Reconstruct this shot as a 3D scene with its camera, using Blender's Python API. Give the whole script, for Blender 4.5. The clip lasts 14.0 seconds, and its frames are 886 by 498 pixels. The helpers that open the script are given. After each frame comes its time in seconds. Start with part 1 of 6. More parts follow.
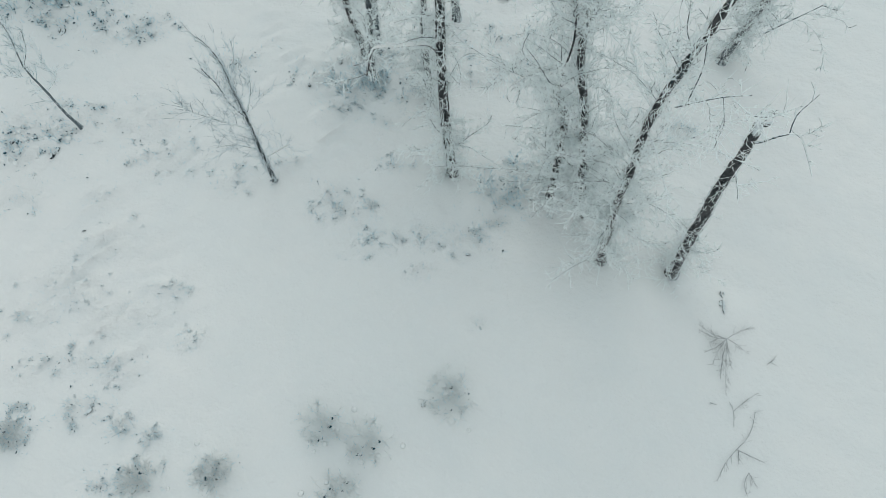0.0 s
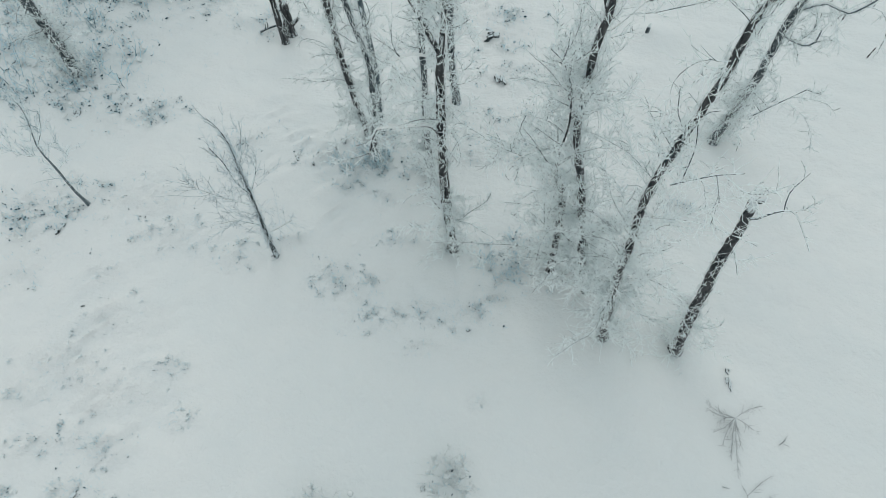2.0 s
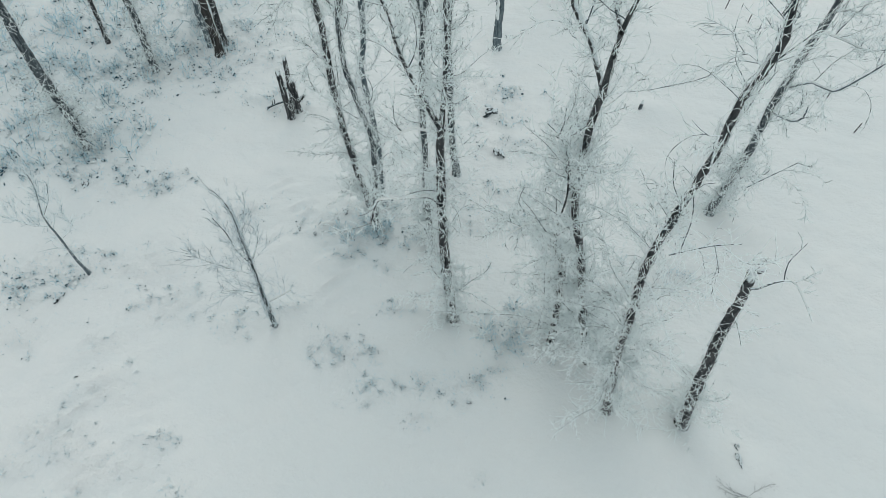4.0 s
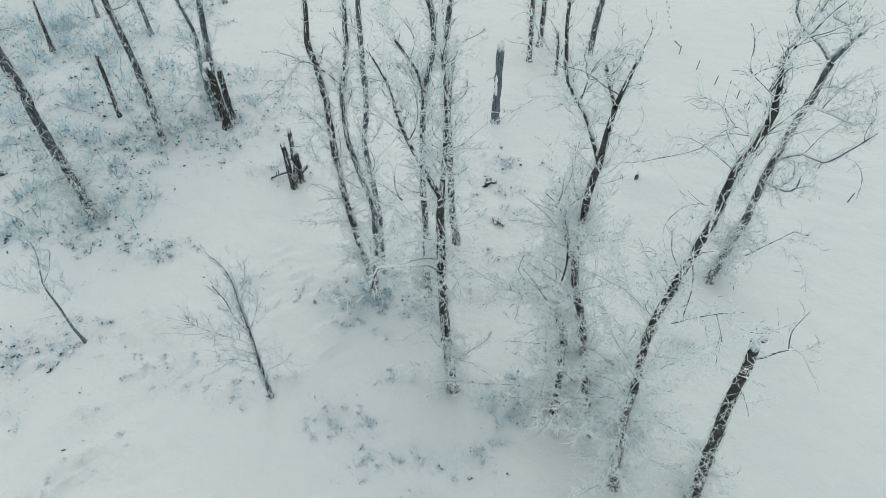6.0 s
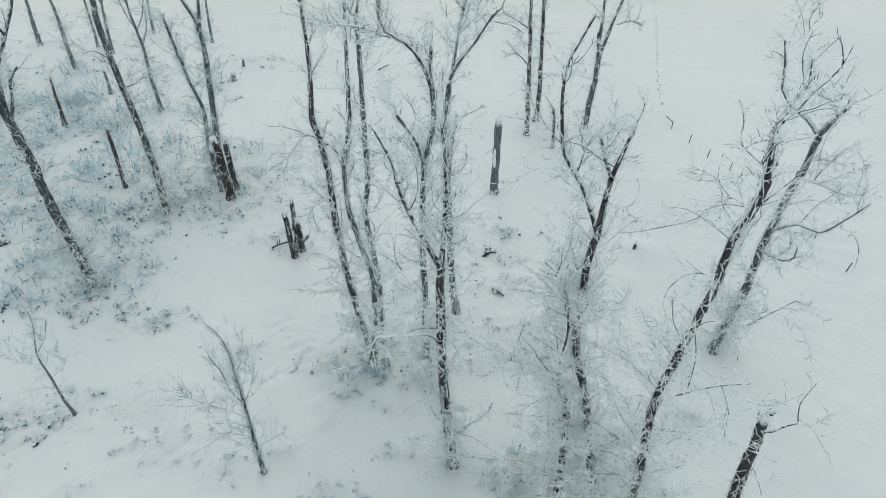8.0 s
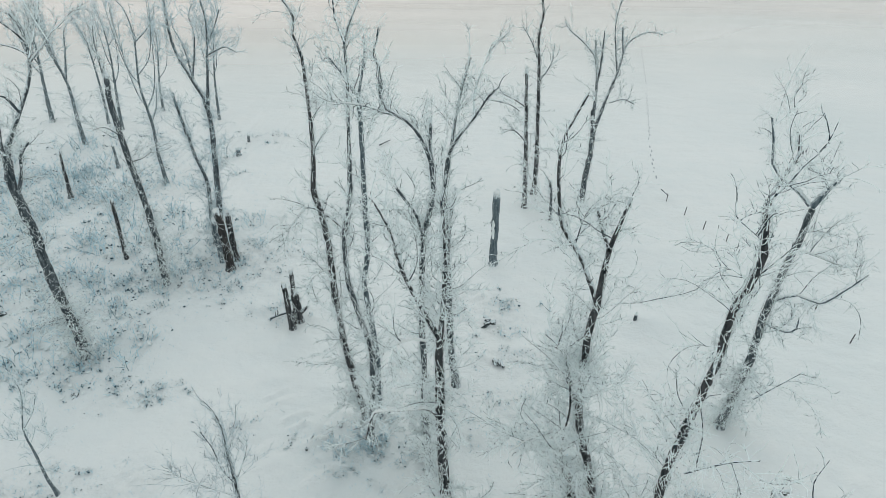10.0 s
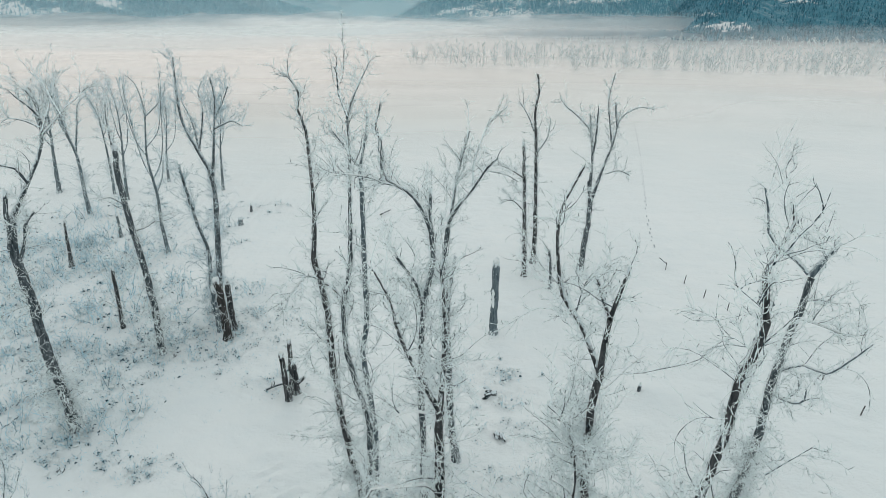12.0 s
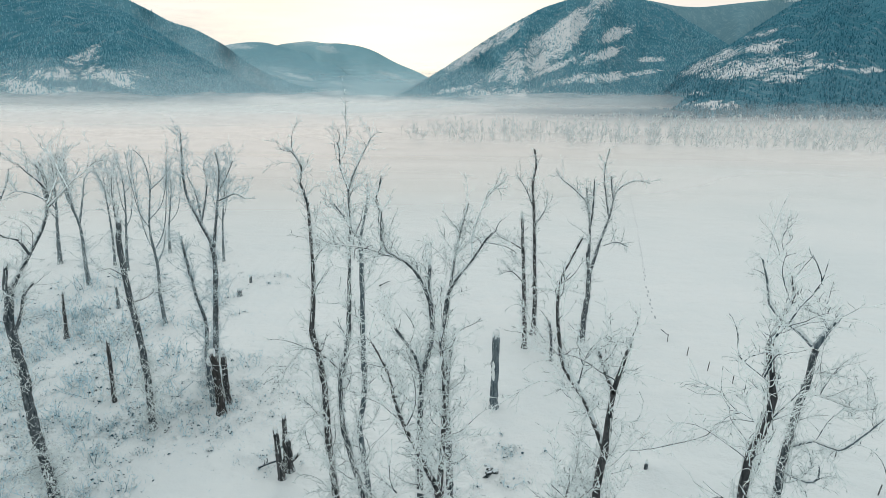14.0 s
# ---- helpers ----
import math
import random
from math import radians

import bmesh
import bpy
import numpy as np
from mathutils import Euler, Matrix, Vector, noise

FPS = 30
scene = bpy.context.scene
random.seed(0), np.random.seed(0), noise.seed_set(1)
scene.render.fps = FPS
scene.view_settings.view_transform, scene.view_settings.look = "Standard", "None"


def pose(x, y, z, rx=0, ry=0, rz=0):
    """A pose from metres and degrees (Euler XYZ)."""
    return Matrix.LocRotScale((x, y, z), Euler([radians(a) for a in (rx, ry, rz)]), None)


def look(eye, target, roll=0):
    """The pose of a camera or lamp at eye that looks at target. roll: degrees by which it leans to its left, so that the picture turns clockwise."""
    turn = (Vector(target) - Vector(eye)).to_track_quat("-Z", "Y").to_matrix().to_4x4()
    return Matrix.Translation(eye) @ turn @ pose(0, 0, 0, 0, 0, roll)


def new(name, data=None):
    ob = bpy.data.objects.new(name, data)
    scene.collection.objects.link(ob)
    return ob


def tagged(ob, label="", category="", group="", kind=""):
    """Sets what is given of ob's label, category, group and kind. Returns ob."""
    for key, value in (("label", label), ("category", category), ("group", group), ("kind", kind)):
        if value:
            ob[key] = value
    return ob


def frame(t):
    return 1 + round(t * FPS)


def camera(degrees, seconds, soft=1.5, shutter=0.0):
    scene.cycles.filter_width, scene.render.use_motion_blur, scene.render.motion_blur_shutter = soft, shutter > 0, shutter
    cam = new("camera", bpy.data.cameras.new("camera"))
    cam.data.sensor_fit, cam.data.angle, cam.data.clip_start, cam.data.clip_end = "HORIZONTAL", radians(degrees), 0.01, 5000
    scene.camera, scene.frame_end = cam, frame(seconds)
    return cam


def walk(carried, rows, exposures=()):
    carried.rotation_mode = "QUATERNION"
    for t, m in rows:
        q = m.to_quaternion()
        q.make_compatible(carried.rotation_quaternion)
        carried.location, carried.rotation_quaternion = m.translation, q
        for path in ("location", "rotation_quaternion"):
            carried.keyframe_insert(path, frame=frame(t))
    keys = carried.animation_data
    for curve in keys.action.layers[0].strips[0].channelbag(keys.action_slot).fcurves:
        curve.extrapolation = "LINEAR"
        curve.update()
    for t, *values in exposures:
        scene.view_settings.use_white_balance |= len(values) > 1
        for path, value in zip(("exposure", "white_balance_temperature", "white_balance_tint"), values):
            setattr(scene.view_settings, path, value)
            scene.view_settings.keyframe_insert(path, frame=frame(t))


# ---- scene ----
# ---- camera and its walk: a hovering drone that only tilts up ----
EYE = 24.0
cam = camera(74.82, 14.0, soft=0.6)
walk(cam, [(t, pose(0, 0, EYE, 90 + p, r, y)) for t, p, y, r in [(0.0, -63.5, 0, 0.02), (0.5, -61.63, 0, 0.03), (1.0, -59.72, 0, 0.03), (1.5, -57.85, 0.03, 0.03), (2.0, -56.07, 0.04, 0.03), (2.5, -54.32, 0.06, 0.02), (3.0, -52.6, 0.08, 0.01), (5.5, -44.15, 0.13, -0.03), (6.0, -42.48, 0.14, -0.03), (6.5, -40.8, 0.14, -0.05), (7.0, -39.1, 0.15, -0.06), (7.5, -37.38, 0.15, -0.08), (8.0, -35.64, 0.14, -0.08), (10.5, -26.9, 0.06, -0.11), (11.0, -25.2, 0.06, -0.11), (11.5, -23.5, 0.05, -0.11), (12.0, -21.84, 0.04, -0.11), (12.5, -20.15, 0.03, -0.12), (13.0, -18.43, 0.01, -0.12), (13.5, -16.65, 0, -0.12), (14.0, -14.82, -0.02, -0.13)]], exposures=[(0.0, 0.33), (3.0, 0.34), (6.0, 0.35), (8.0, 0.36), (11.0, 0.37), (14.0, 0.38)])

# ---- light: dull winter overcast with a pale warm glow low over the valley ----
world = bpy.data.worlds.new("winter_sky")
scene.world = world
world.use_nodes = True
wn, wl = world.node_tree.nodes, world.node_tree.links
wn.clear()
w_out, w_bg = wn.new("ShaderNodeOutputWorld"), wn.new("ShaderNodeBackground")
sky = wn.new("ShaderNodeTexSky")
sky.sky_type, sky.sun_disc = "NISHITA", False
sky.sun_elevation, sky.sun_rotation = radians(14.5), radians(-4)
sky.air_density, sky.dust_density = 1.0, 3.0
tc, sep, ramp, mixw = wn.new("ShaderNodeTexCoord"), wn.new("ShaderNodeSeparateXYZ"), wn.new("ShaderNodeValToRGB"), wn.new("ShaderNodeMix")
cloud, cloud_map, cmix = wn.new("ShaderNodeTexNoise"), wn.new("ShaderNodeMapping"), wn.new("ShaderNodeMix")
wl.new(tc.outputs["Generated"], sep.inputs[0])
wl.new(sep.outputs["Z"], ramp.inputs[0])
ramp.color_ramp.elements[0].position, ramp.color_ramp.elements[0].color = 0.0, (0.85, 0.815, 0.755, 1)
ramp.color_ramp.elements[1].position, ramp.color_ramp.elements[1].color = 0.75, (0.598, 0.640, 0.645, 1)
e = ramp.color_ramp.elements.new(0.14)
e.color = (0.84, 0.79, 0.735, 1)
e = ramp.color_ramp.elements.new(0.32)
e.color = (0.733, 0.75, 0.748, 1)
# thin streaks of cloud
cloud_map.inputs["Scale"].default_value = (1.5, 1.5, 14)
cloud.inputs["Scale"].default_value, cloud.inputs["Detail"].default_value = 2.2, 4
wl.new(tc.outputs["Generated"], cloud_map.inputs[0])
wl.new(cloud_map.outputs[0], cloud.inputs["Vector"])
cmix.data_type, cmix.blend_type = "RGBA", "MULTIPLY"
cmix.inputs[0].default_value = 0.30
wl.new(ramp.outputs[0], cmix.inputs[6])
wl.new(cloud.outputs["Fac"], cmix.inputs[7])
sky_gain = wn.new("ShaderNodeVectorMath")
sky_gain.operation = "SCALE"
sky_gain.inputs["Scale"].default_value = 0.005
wl.new(sky.outputs[0], sky_gain.inputs[0])
mixw.data_type, mixw.blend_type = "RGBA", "ADD"
mixw.inputs[0].default_value = 1.0
wl.new(cmix.outputs[2], mixw.inputs[6])
wl.new(sky_gain.outputs[0], mixw.inputs[7])
wl.new(mixw.outputs[2], w_bg.inputs[0])
w_bg.inputs[1].default_value = 0.955
wl.new(w_bg.outputs[0], w_out.inputs[0])
sun = new("sun", bpy.data.lights.new("sun", "SUN"))
sun.data.energy, sun.data.angle, sun.data.color = 0.6, radians(40), (1.0, 0.93, 0.84)
sun.matrix_world = look((-14, 200, 52), (0, 0, 0))


# ---- materials ----
def material(name):
    m = bpy.data.materials.new(name)
    m.use_nodes = True
    nt = m.node_tree
    bsdf = nt.nodes["Principled BSDF"]
    bsdf.inputs["Specular IOR Level"].default_value = 0.25
    return m, nt.nodes, nt.links, bsdf


def noise_tex(n, l, coord, scale, detail=4.0, rough=0.55, squash=None):
    t = n.new("ShaderNodeTexNoise")
    t.inputs["Scale"].default_value, t.inputs["Detail"].default_value, t.inputs["Roughness"].default_value = scale, detail, rough
    if squash:
        mp = n.new("ShaderNodeMapping")
        mp.inputs["Scale"].default_value = squash
        l.new(coord, mp.inputs[0])
        coord = mp.outputs[0]
    l.new(coord, t.inputs["Vector"])
    return t.outputs["Fac"]


def ramp_of(n, l, fac, stops):
    r = n.new("ShaderNodeValToRGB")
    els = r.color_ramp.elements
    while len(els) < len(stops):
        els.new(0.5)
    for el, (p, c) in zip(els, stops):
        el.position, el.color = p, (*c, 1) if len(c) == 3 else (c[0],) * 3 + (1,)
    l.new(fac, r.inputs[0])
    return r.outputs[0]


def mixed(n, l, fac, a, b):
    m = n.new("ShaderNodeMix")
    m.data_type = "RGBA"
    for slot, val in ((0, fac), (6, a), (7, b)):
        if isinstance(val, (tuple, float)):
            m.inputs[slot].default_value = val if isinstance(val, float) else (*val, 1)
        else:
            l.new(val, m.inputs[slot])
    return m.outputs[2]


def math_node(n, l, op, a, b=None, c=None):
    m = n.new("ShaderNodeMath")
    m.operation = op
    m.use_clamp = op not in ("ADD", "SUBTRACT")
    for i, v in enumerate((a, b, c)):
        if v is None:
            continue
        if isinstance(v, (int, float)):
            m.inputs[i].default_value = v
        else:
            l.new(v, m.inputs[i])
    return m.outputs[0]


def bumped(n, l, bsdf, height, strength, dist):
    b = n.new("ShaderNodeBump")
    b.inputs["Strength"].default_value, b.inputs["Distance"].default_value = strength, dist
    l.new(height, b.inputs["Height"])
    l.new(b.outputs[0], bsdf.inputs["Normal"])


def snow_material():
    m, n, l, bsdf = material("snow")
    pos = n.new("ShaderNodeNewGeometry").outputs["Position"]
    big = noise_tex(n, l, pos, 0.045, 3)
    mid = noise_tex(n, l, pos, 0.5, 5, 0.6)
    drift = noise_tex(n, l, pos, 0.22, 5, 0.55, (1, 1.3, 1))
    lumps = noise_tex(n, l, pos, 1.5, 4, 0.6)
    fine = noise_tex(n, l, pos, 7, 4, 0.6)
    rough = n.new("ShaderNodeAttribute")
    rough.attribute_name = "brushy"
    c1 = ramp_of(n, l, big, [(0.35, (0.752, 0.816, 0.826)), (0.65, (0.814, 0.862, 0.866))])
    c2 = mixed(n, l, ramp_of(n, l, mid, [(0.4, (0,)), (0.75, (0.35,))]), c1, (0.715, 0.803, 0.83))
    l.new(c2, bsdf.inputs["Base Color"])
    bsdf.inputs["Roughness"].default_value = 0.9
    bsdf.inputs["Specular IOR Level"].default_value = 0.05
    hum = math_node(n, l, "MULTIPLY", lumps, math_node(n, l, "MULTIPLY_ADD", rough.outputs["Fac"], 0.22, 0.12))
    tiny = math_node(n, l, "MULTIPLY", fine, math_node(n, l, "MULTIPLY_ADD", rough.outputs["Fac"], 0.045, 0.04))
    h = math_node(n, l, "ADD", math_node(n, l, "MULTIPLY", drift, 0.5), hum)
    h = math_node(n, l, "ADD", h, tiny)
    bumped(n, l, bsdf, h, 1.0, 0.6)
    return m


def bark_material(name, dark, light, frost, tone=(0.70, 0.79, 0.82)):
    """Furrowed bark with rime caught on its upper sides and in its furrows."""
    m, n, l, bsdf = material(name)
    tex = n.new("ShaderNodeTexCoord").outputs["Object"]
    geo = n.new("ShaderNodeNewGeometry")
    furrow = noise_tex(n, l, tex, 9, 5, 0.6, (1, 1, 0.16))
    plate = noise_tex(n, l, tex, 2.2, 4, 0.6, (1, 1, 0.5))
    base = ramp_of(n, l, furrow, [(0.35, dark), (0.7, light)])
    base = mixed(n, l, ramp_of(n, l, plate, [(0.45, (0,)), (0.7, (0.5,))]), base, tuple(0.6 * v for v in light))
    sp = n.new("ShaderNodeSeparateXYZ")
    l.new(geo.outputs["Normal"], sp.inputs[0])
    rime = noise_tex(n, l, tex, 7.5, 5, 0.75, (1, 1, 0.6))
    f = math_node(n, l, "ADD", math_node(n, l, "MULTIPLY", sp.outputs["Z"], 0.55), rime)
    f = ramp_of(n, l, f, [(0.70 - frost, (0,)), (0.80 - frost * 0.6, (1,))])
    l.new(mixed(n, l, f, base, tone), bsdf.inputs["Base Color"])
    bsdf.inputs["Roughness"].default_value = 0.85
    bumped(n, l, bsdf, furrow, 0.7, 0.04)
    return m


def twig_material(name, frost, bark, share, patches=2.5, crisp=0.12):
    """Thin twigs: rime above, some bark showing below and on single twigs."""
    m, n, l, bsdf = material(name)
    geo = n.new("ShaderNodeNewGeometry")
    sp = n.new("ShaderNodeSeparateXYZ")
    l.new(geo.outputs["Normal"], sp.inputs[0])
    pos = noise_tex(n, l, geo.outputs["Position"], patches, 3)
    a = math_node(n, l, "ADD", math_node(n, l, "MULTIPLY_ADD", sp.outputs["Z"], 0.40, 0.10), math_node(n, l, "MULTIPLY_ADD", geo.outputs["Random Per Island"], 0.52, 0.09))
    a = math_node(n, l, "ADD", a, math_node(n, l, "SUBTRACT", math_node(n, l, "MULTIPLY", pos, 0.9), 0.45))
    f = ramp_of(n, l, a, [(share - crisp, (0,)), (share + 1.2 * crisp, (1,))])
    l.new(mixed(n, l, f, bark, frost), bsdf.inputs["Base Color"])
    bsdf.inputs["Roughness"].default_value = 0.8
    return m


def plain_material(name, a, b, scale, rough=0.8, squash=None, bump=0.4, dist=0.02):
    m, n, l, bsdf = material(name)
    tex = n.new("ShaderNodeTexCoord").outputs["Object"]
    f = noise_tex(n, l, tex, scale, 5, 0.6, squash)
    l.new(ramp_of(n, l, f, [(0.3, a), (0.7, b)]), bsdf.inputs["Base Color"])
    bsdf.inputs["Roughness"].default_value = rough
    bumped(n, l, bsdf, f, bump, dist)
    return m


def forest_material(name, dark, light, open_snow):
    """Forested slope; where its clearing value is high the trees thin out to open snow."""
    m, n, l, bsdf = material(name)
    pos = n.new("ShaderNodeNewGeometry").outputs["Position"]
    crowns = noise_tex(n, l, pos, 0.09, 4, 0.7)
    stands = noise_tex(n, l, pos, 0.006, 4, 0.6)
    gaps = noise_tex(n, l, pos, 0.05, 8, 0.9, (1.1, 0.5, 1.0))
    streaks = noise_tex(n, l, pos, 0.05, 6, 0.8, (1.2, 0.3, 0.4))
    c = ramp_of(n, l, crowns, [(0.35, dark), (0.72, light)])
    c = mixed(n, l, ramp_of(n, l, stands, [(0.42, (0,)), (0.65, (0.55,))]), c, light)
    att = n.new("ShaderNodeAttribute")
    att.attribute_name = "clearing"
    f = n.new("ShaderNodeMath")
    f.operation = "MULTIPLY_ADD"
    l.new(gaps, f.inputs[0])
    f.inputs[1].default_value = 7.0
    l.new(att.outputs["Fac"], f.inputs[2])
    thin = ramp_of(n, l, math_node(n, l, "MULTIPLY", f.outputs[0], 1 / 7), [(0.572, (0,)), (0.608, (1,))])
    # bare strips between stands of trees
    strip = ramp_of(n, l, streaks, [(0.52, (0,)), (0.72, (0.7,))])
    c = mixed(n, l, strip, c, tuple(0.5 * (p + q) for p, q in zip(light, open_snow)))
    l.new(mixed(n, l, thin, c, open_snow), bsdf.inputs["Base Color"])
    bsdf.inputs["Roughness"].default_value = 0.95
    bsdf.inputs["Specular IOR Level"].default_value = 0.0
    bumped(n, l, bsdf, crowns, 0.8, 14.0)
    return m


def fog_material(name, top, peak, seed, right, far, foot, tint, fade):
    """A thin veil of mist: densest near the snow, ragged and thinning to nothing at its top; light from behind shines through."""
    m, n, l, bsdf = material(name)
    n.remove(bsdf)
    geo = n.new("ShaderNodeNewGeometry")
    sp = n.new("ShaderNodeSeparateXYZ")
    l.new(geo.outputs["Position"], sp.inputs[0])
    mp = n.new("ShaderNodeMapping")
    mp.inputs["Location"].default_value = (seed * 37.0, seed * 11.0, seed * 5.0)
    mp.inputs["Scale"].default_value = (0.35, 0.35, 2.5)
    l.new(geo.outputs["Position"], mp.inputs[0])
    puffs = noise_tex(n, l, mp.outputs[0], 0.02, 5, 0.6)
    rise = n.new("ShaderNodeMath")
    rise.operation = "MULTIPLY_ADD"
    l.new(puffs, rise.inputs[0])
    rise.inputs[1].default_value = -0.9 * top
    l.new(sp.outputs["Z"], rise.inputs[2])
    reach = n.new("ShaderNodeMapRange")
    reach.interpolation_type = "SMOOTHSTEP"
    reach.inputs["From Min"].default_value, reach.inputs["From Max"].default_value = 0.42 * top, -0.06 * top
    l.new(rise.outputs[0], reach.inputs["Value"])
    dens = math_node(n, l, "MULTIPLY", reach.outputs[0], peak)
    # thinner out to the right, over the near shore
    lean = n.new("ShaderNodeMapRange")
    lean.inputs["From Min"].default_value, lean.inputs["From Max"].default_value = fade[0] * far, fade[1] * far
    lean.inputs["To Min"].default_value, lean.inputs["To Max"].default_value = 1.0, right
    l.new(sp.outputs["X"], lean.inputs["Value"])
    dens = math_node(n, l, "MULTIPLY", dens, lean.outputs[0])
    if foot > 0:
        # lifts off the ground
        low = n.new("ShaderNodeMapRange")
        low.interpolation_type = "SMOOTHSTEP"
        low.inputs["From Min"].default_value, low.inputs["From Max"].default_value = 0.0, foot
        l.new(sp.outputs["Z"], low.inputs["Value"])
        dens = math_node(n, l, "MULTIPLY", dens, low.outputs[0])
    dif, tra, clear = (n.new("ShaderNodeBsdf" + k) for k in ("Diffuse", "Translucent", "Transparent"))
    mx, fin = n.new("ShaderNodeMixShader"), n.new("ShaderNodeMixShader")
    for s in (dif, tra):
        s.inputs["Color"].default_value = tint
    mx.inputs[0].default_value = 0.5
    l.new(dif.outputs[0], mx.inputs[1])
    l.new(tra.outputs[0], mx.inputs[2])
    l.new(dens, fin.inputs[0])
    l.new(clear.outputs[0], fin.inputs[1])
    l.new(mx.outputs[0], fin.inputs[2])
    l.new(fin.outputs[0], n["Material Output"].inputs["Surface"])
    return m


SNOW = snow_material()
BARK = bark_material("dark_bark", (0.006, 0.012, 0.016), (0.11, 0.115, 0.12), 0.08)
# Rimed bark; its base tone is lifted for haze on farther trunks.
BARK_FROST = bark_material("rimed_bark", (0.016, 0.027, 0.034), (0.13, 0.162, 0.18), 0.125)
WOOD_GREY = bark_material("bare_grey_wood", (0.045, 0.075, 0.095), (0.20, 0.255, 0.28), 0.09)
WOOD_BROWN = bark_material("brown_rotten_wood", (0.014, 0.018, 0.02), (0.075, 0.072, 0.07), 0.02)
# Mist among the farther trees is tinted into this bark; a sapling shares it.
BARK_PALE = bark_material("pale_mist_tinted_bark", (0.07, 0.10, 0.115), (0.19, 0.24, 0.26), 0.14)
TWIG = twig_material("rimed_twigs", (0.88, 0.972, 0.985), (0.004, 0.040, 0.056), 0.205, 6.0, 0.05)
BOUGH = twig_material("rimed_boughs", (0.86, 0.955, 0.978), (0.008, 0.03, 0.045), 0.46, 7.0, 0.06)
TWIG_DARK = twig_material("bare_twigs", (0.72, 0.83, 0.87), (0.045, 0.09, 0.12), 0.32)
# Rime and bark tones paled here for the same mist.
TWIG_PALE = twig_material("pale_mist_tinted_rime_twigs", (0.82, 0.925, 0.955), (0.16, 0.29, 0.345), 0.34, 4.0, 0.08)
# Blue shade within the brush is tinted into its rime and bark colours.
BRUSH = twig_material("shade_tinted_rimed_brush", (0.58, 0.81, 0.90), (0.020, 0.125, 0.19), 0.28)
# Dark leaves, and lumps that stand in for shaded gaps in bushes.
BRUSH_DARK = twig_material("dark_leaves_and_gaps", (0.40, 0.56, 0.64), (0.012, 0.07, 0.105), 1.0)
POST = plain_material("weathered_post", (0.03, 0.035, 0.04), (0.10, 0.10, 0.10), 6, 0.85, (1, 1, 0.2))
# Shade inside the footprints is put into this darker snow colour.
TRACK = plain_material("shade_tinted_trodden_snow", (0.34, 0.40, 0.44), (0.50, 0.56, 0.59), 3, 0.8)


# ---- building helpers ----
def np_mesh(name, verts, faces, smooth=True):
    """A mesh from an array of places and an array of equal-sized faces."""
    me = bpy.data.meshes.new(name)
    k = faces.shape[1]
    me.vertices.add(len(verts))
    me.vertices.foreach_set("co", np.ascontiguousarray(verts, dtype=np.float32).ravel())
    me.loops.add(faces.size)
    me.loops.foreach_set("vertex_index", np.ascontiguousarray(faces, dtype=np.int32).ravel())
    me.polygons.add(len(faces))
    me.polygons.foreach_set("loop_start", np.arange(0, faces.size, k, dtype=np.int32))
    me.polygons.foreach_set("use_smooth", np.full(len(faces), smooth))
    me.update(calc_edges=True)
    return me


def unit(a):
    return a / np.maximum(np.linalg.norm(a, axis=-1, keepdims=True), 1e-9)


def tubes(P, R, sides):
    """Tubes along m polylines of k points each: places and quads."""
    m, k, _ = P.shape
    T = unit(np.gradient(P, axis=1))
    mean = unit(P[:, -1] - P[:, 0])
    ref = np.where(np.abs(mean[:, 2:3]) > 0.8, np.array([[1.0, 0.1, 0]]), np.array([[0.1, 0, 1.0]]))
    A = unit(np.cross(T, ref[:, None, :]))
    B = np.cross(T, A)
    ang = np.arange(sides) * 2 * np.pi / sides
    V = P[:, :, None, :] + R[:, :, None, None] * (np.cos(ang)[None, None, :, None] * A[:, :, None, :] + np.sin(ang)[None, None, :, None] * B[:, :, None, :])
    idx = np.arange(m * k * sides).reshape(m, k, sides)
    nx = np.roll(idx, -1, axis=2)
    Q = np.stack([idx[:, :-1], nx[:, :-1], nx[:, 1:], idx[:, 1:]], axis=-1).reshape(-1, 4)
    return V.reshape(-1, 3), Q


def clumps(rng, centres, radii, flat=0.6):
    """Small soft lumps of snow."""
    n = len(centres)
    centres = np.asarray(centres, float)
    up = unit(rng.normal(scale=0.35, size=(n, 3)) + np.array([0, 0, 1.0]))
    t = np.array([-0.55, -0.1, 0.35, 0.62])[None, :, None] * flat / 0.6
    P = centres[:, None] + up[:, None] * radii[:, None, None] * t
    R = radii[:, None] * np.array([[0.25, 1.0, 0.82, 0.06]]) * rng.uniform(0.8, 1.2, (n, 4))
    return tubes(P, R, 6)


def joined(pieces):
    vs, qs, off = [], [], 0
    for v, q in pieces:
        vs.append(v)
        qs.append(q + off)
        off += len(v)
    return np.concatenate(vs), np.concatenate(qs)


def smooth_line(pts, step):
    """A rounded polyline through a few points, with about even steps."""
    p = np.array(pts, dtype=float)
    if len(p) < 2:
        return p
    q = np.vstack([2 * p[0] - p[1], p, 2 * p[-1] - p[-2]])
    out = []
    for i in range(1, len(q) - 2):
        n = max(2, int(np.linalg.norm(q[i + 1] - q[i]) / step))
        t = np.linspace(0, 1, n, endpoint=False)[:, None]
        a, b, c, d = q[i - 1], q[i], q[i + 1], q[i + 2]
        out.append(0.5 * (2 * b + (c - a) * t + (2 * a - 5 * b + 4 * c - d) * t ** 2 + (3 * b - a - 3 * c + d) * t ** 3))
    return np.vstack(out + [p[-1:]])


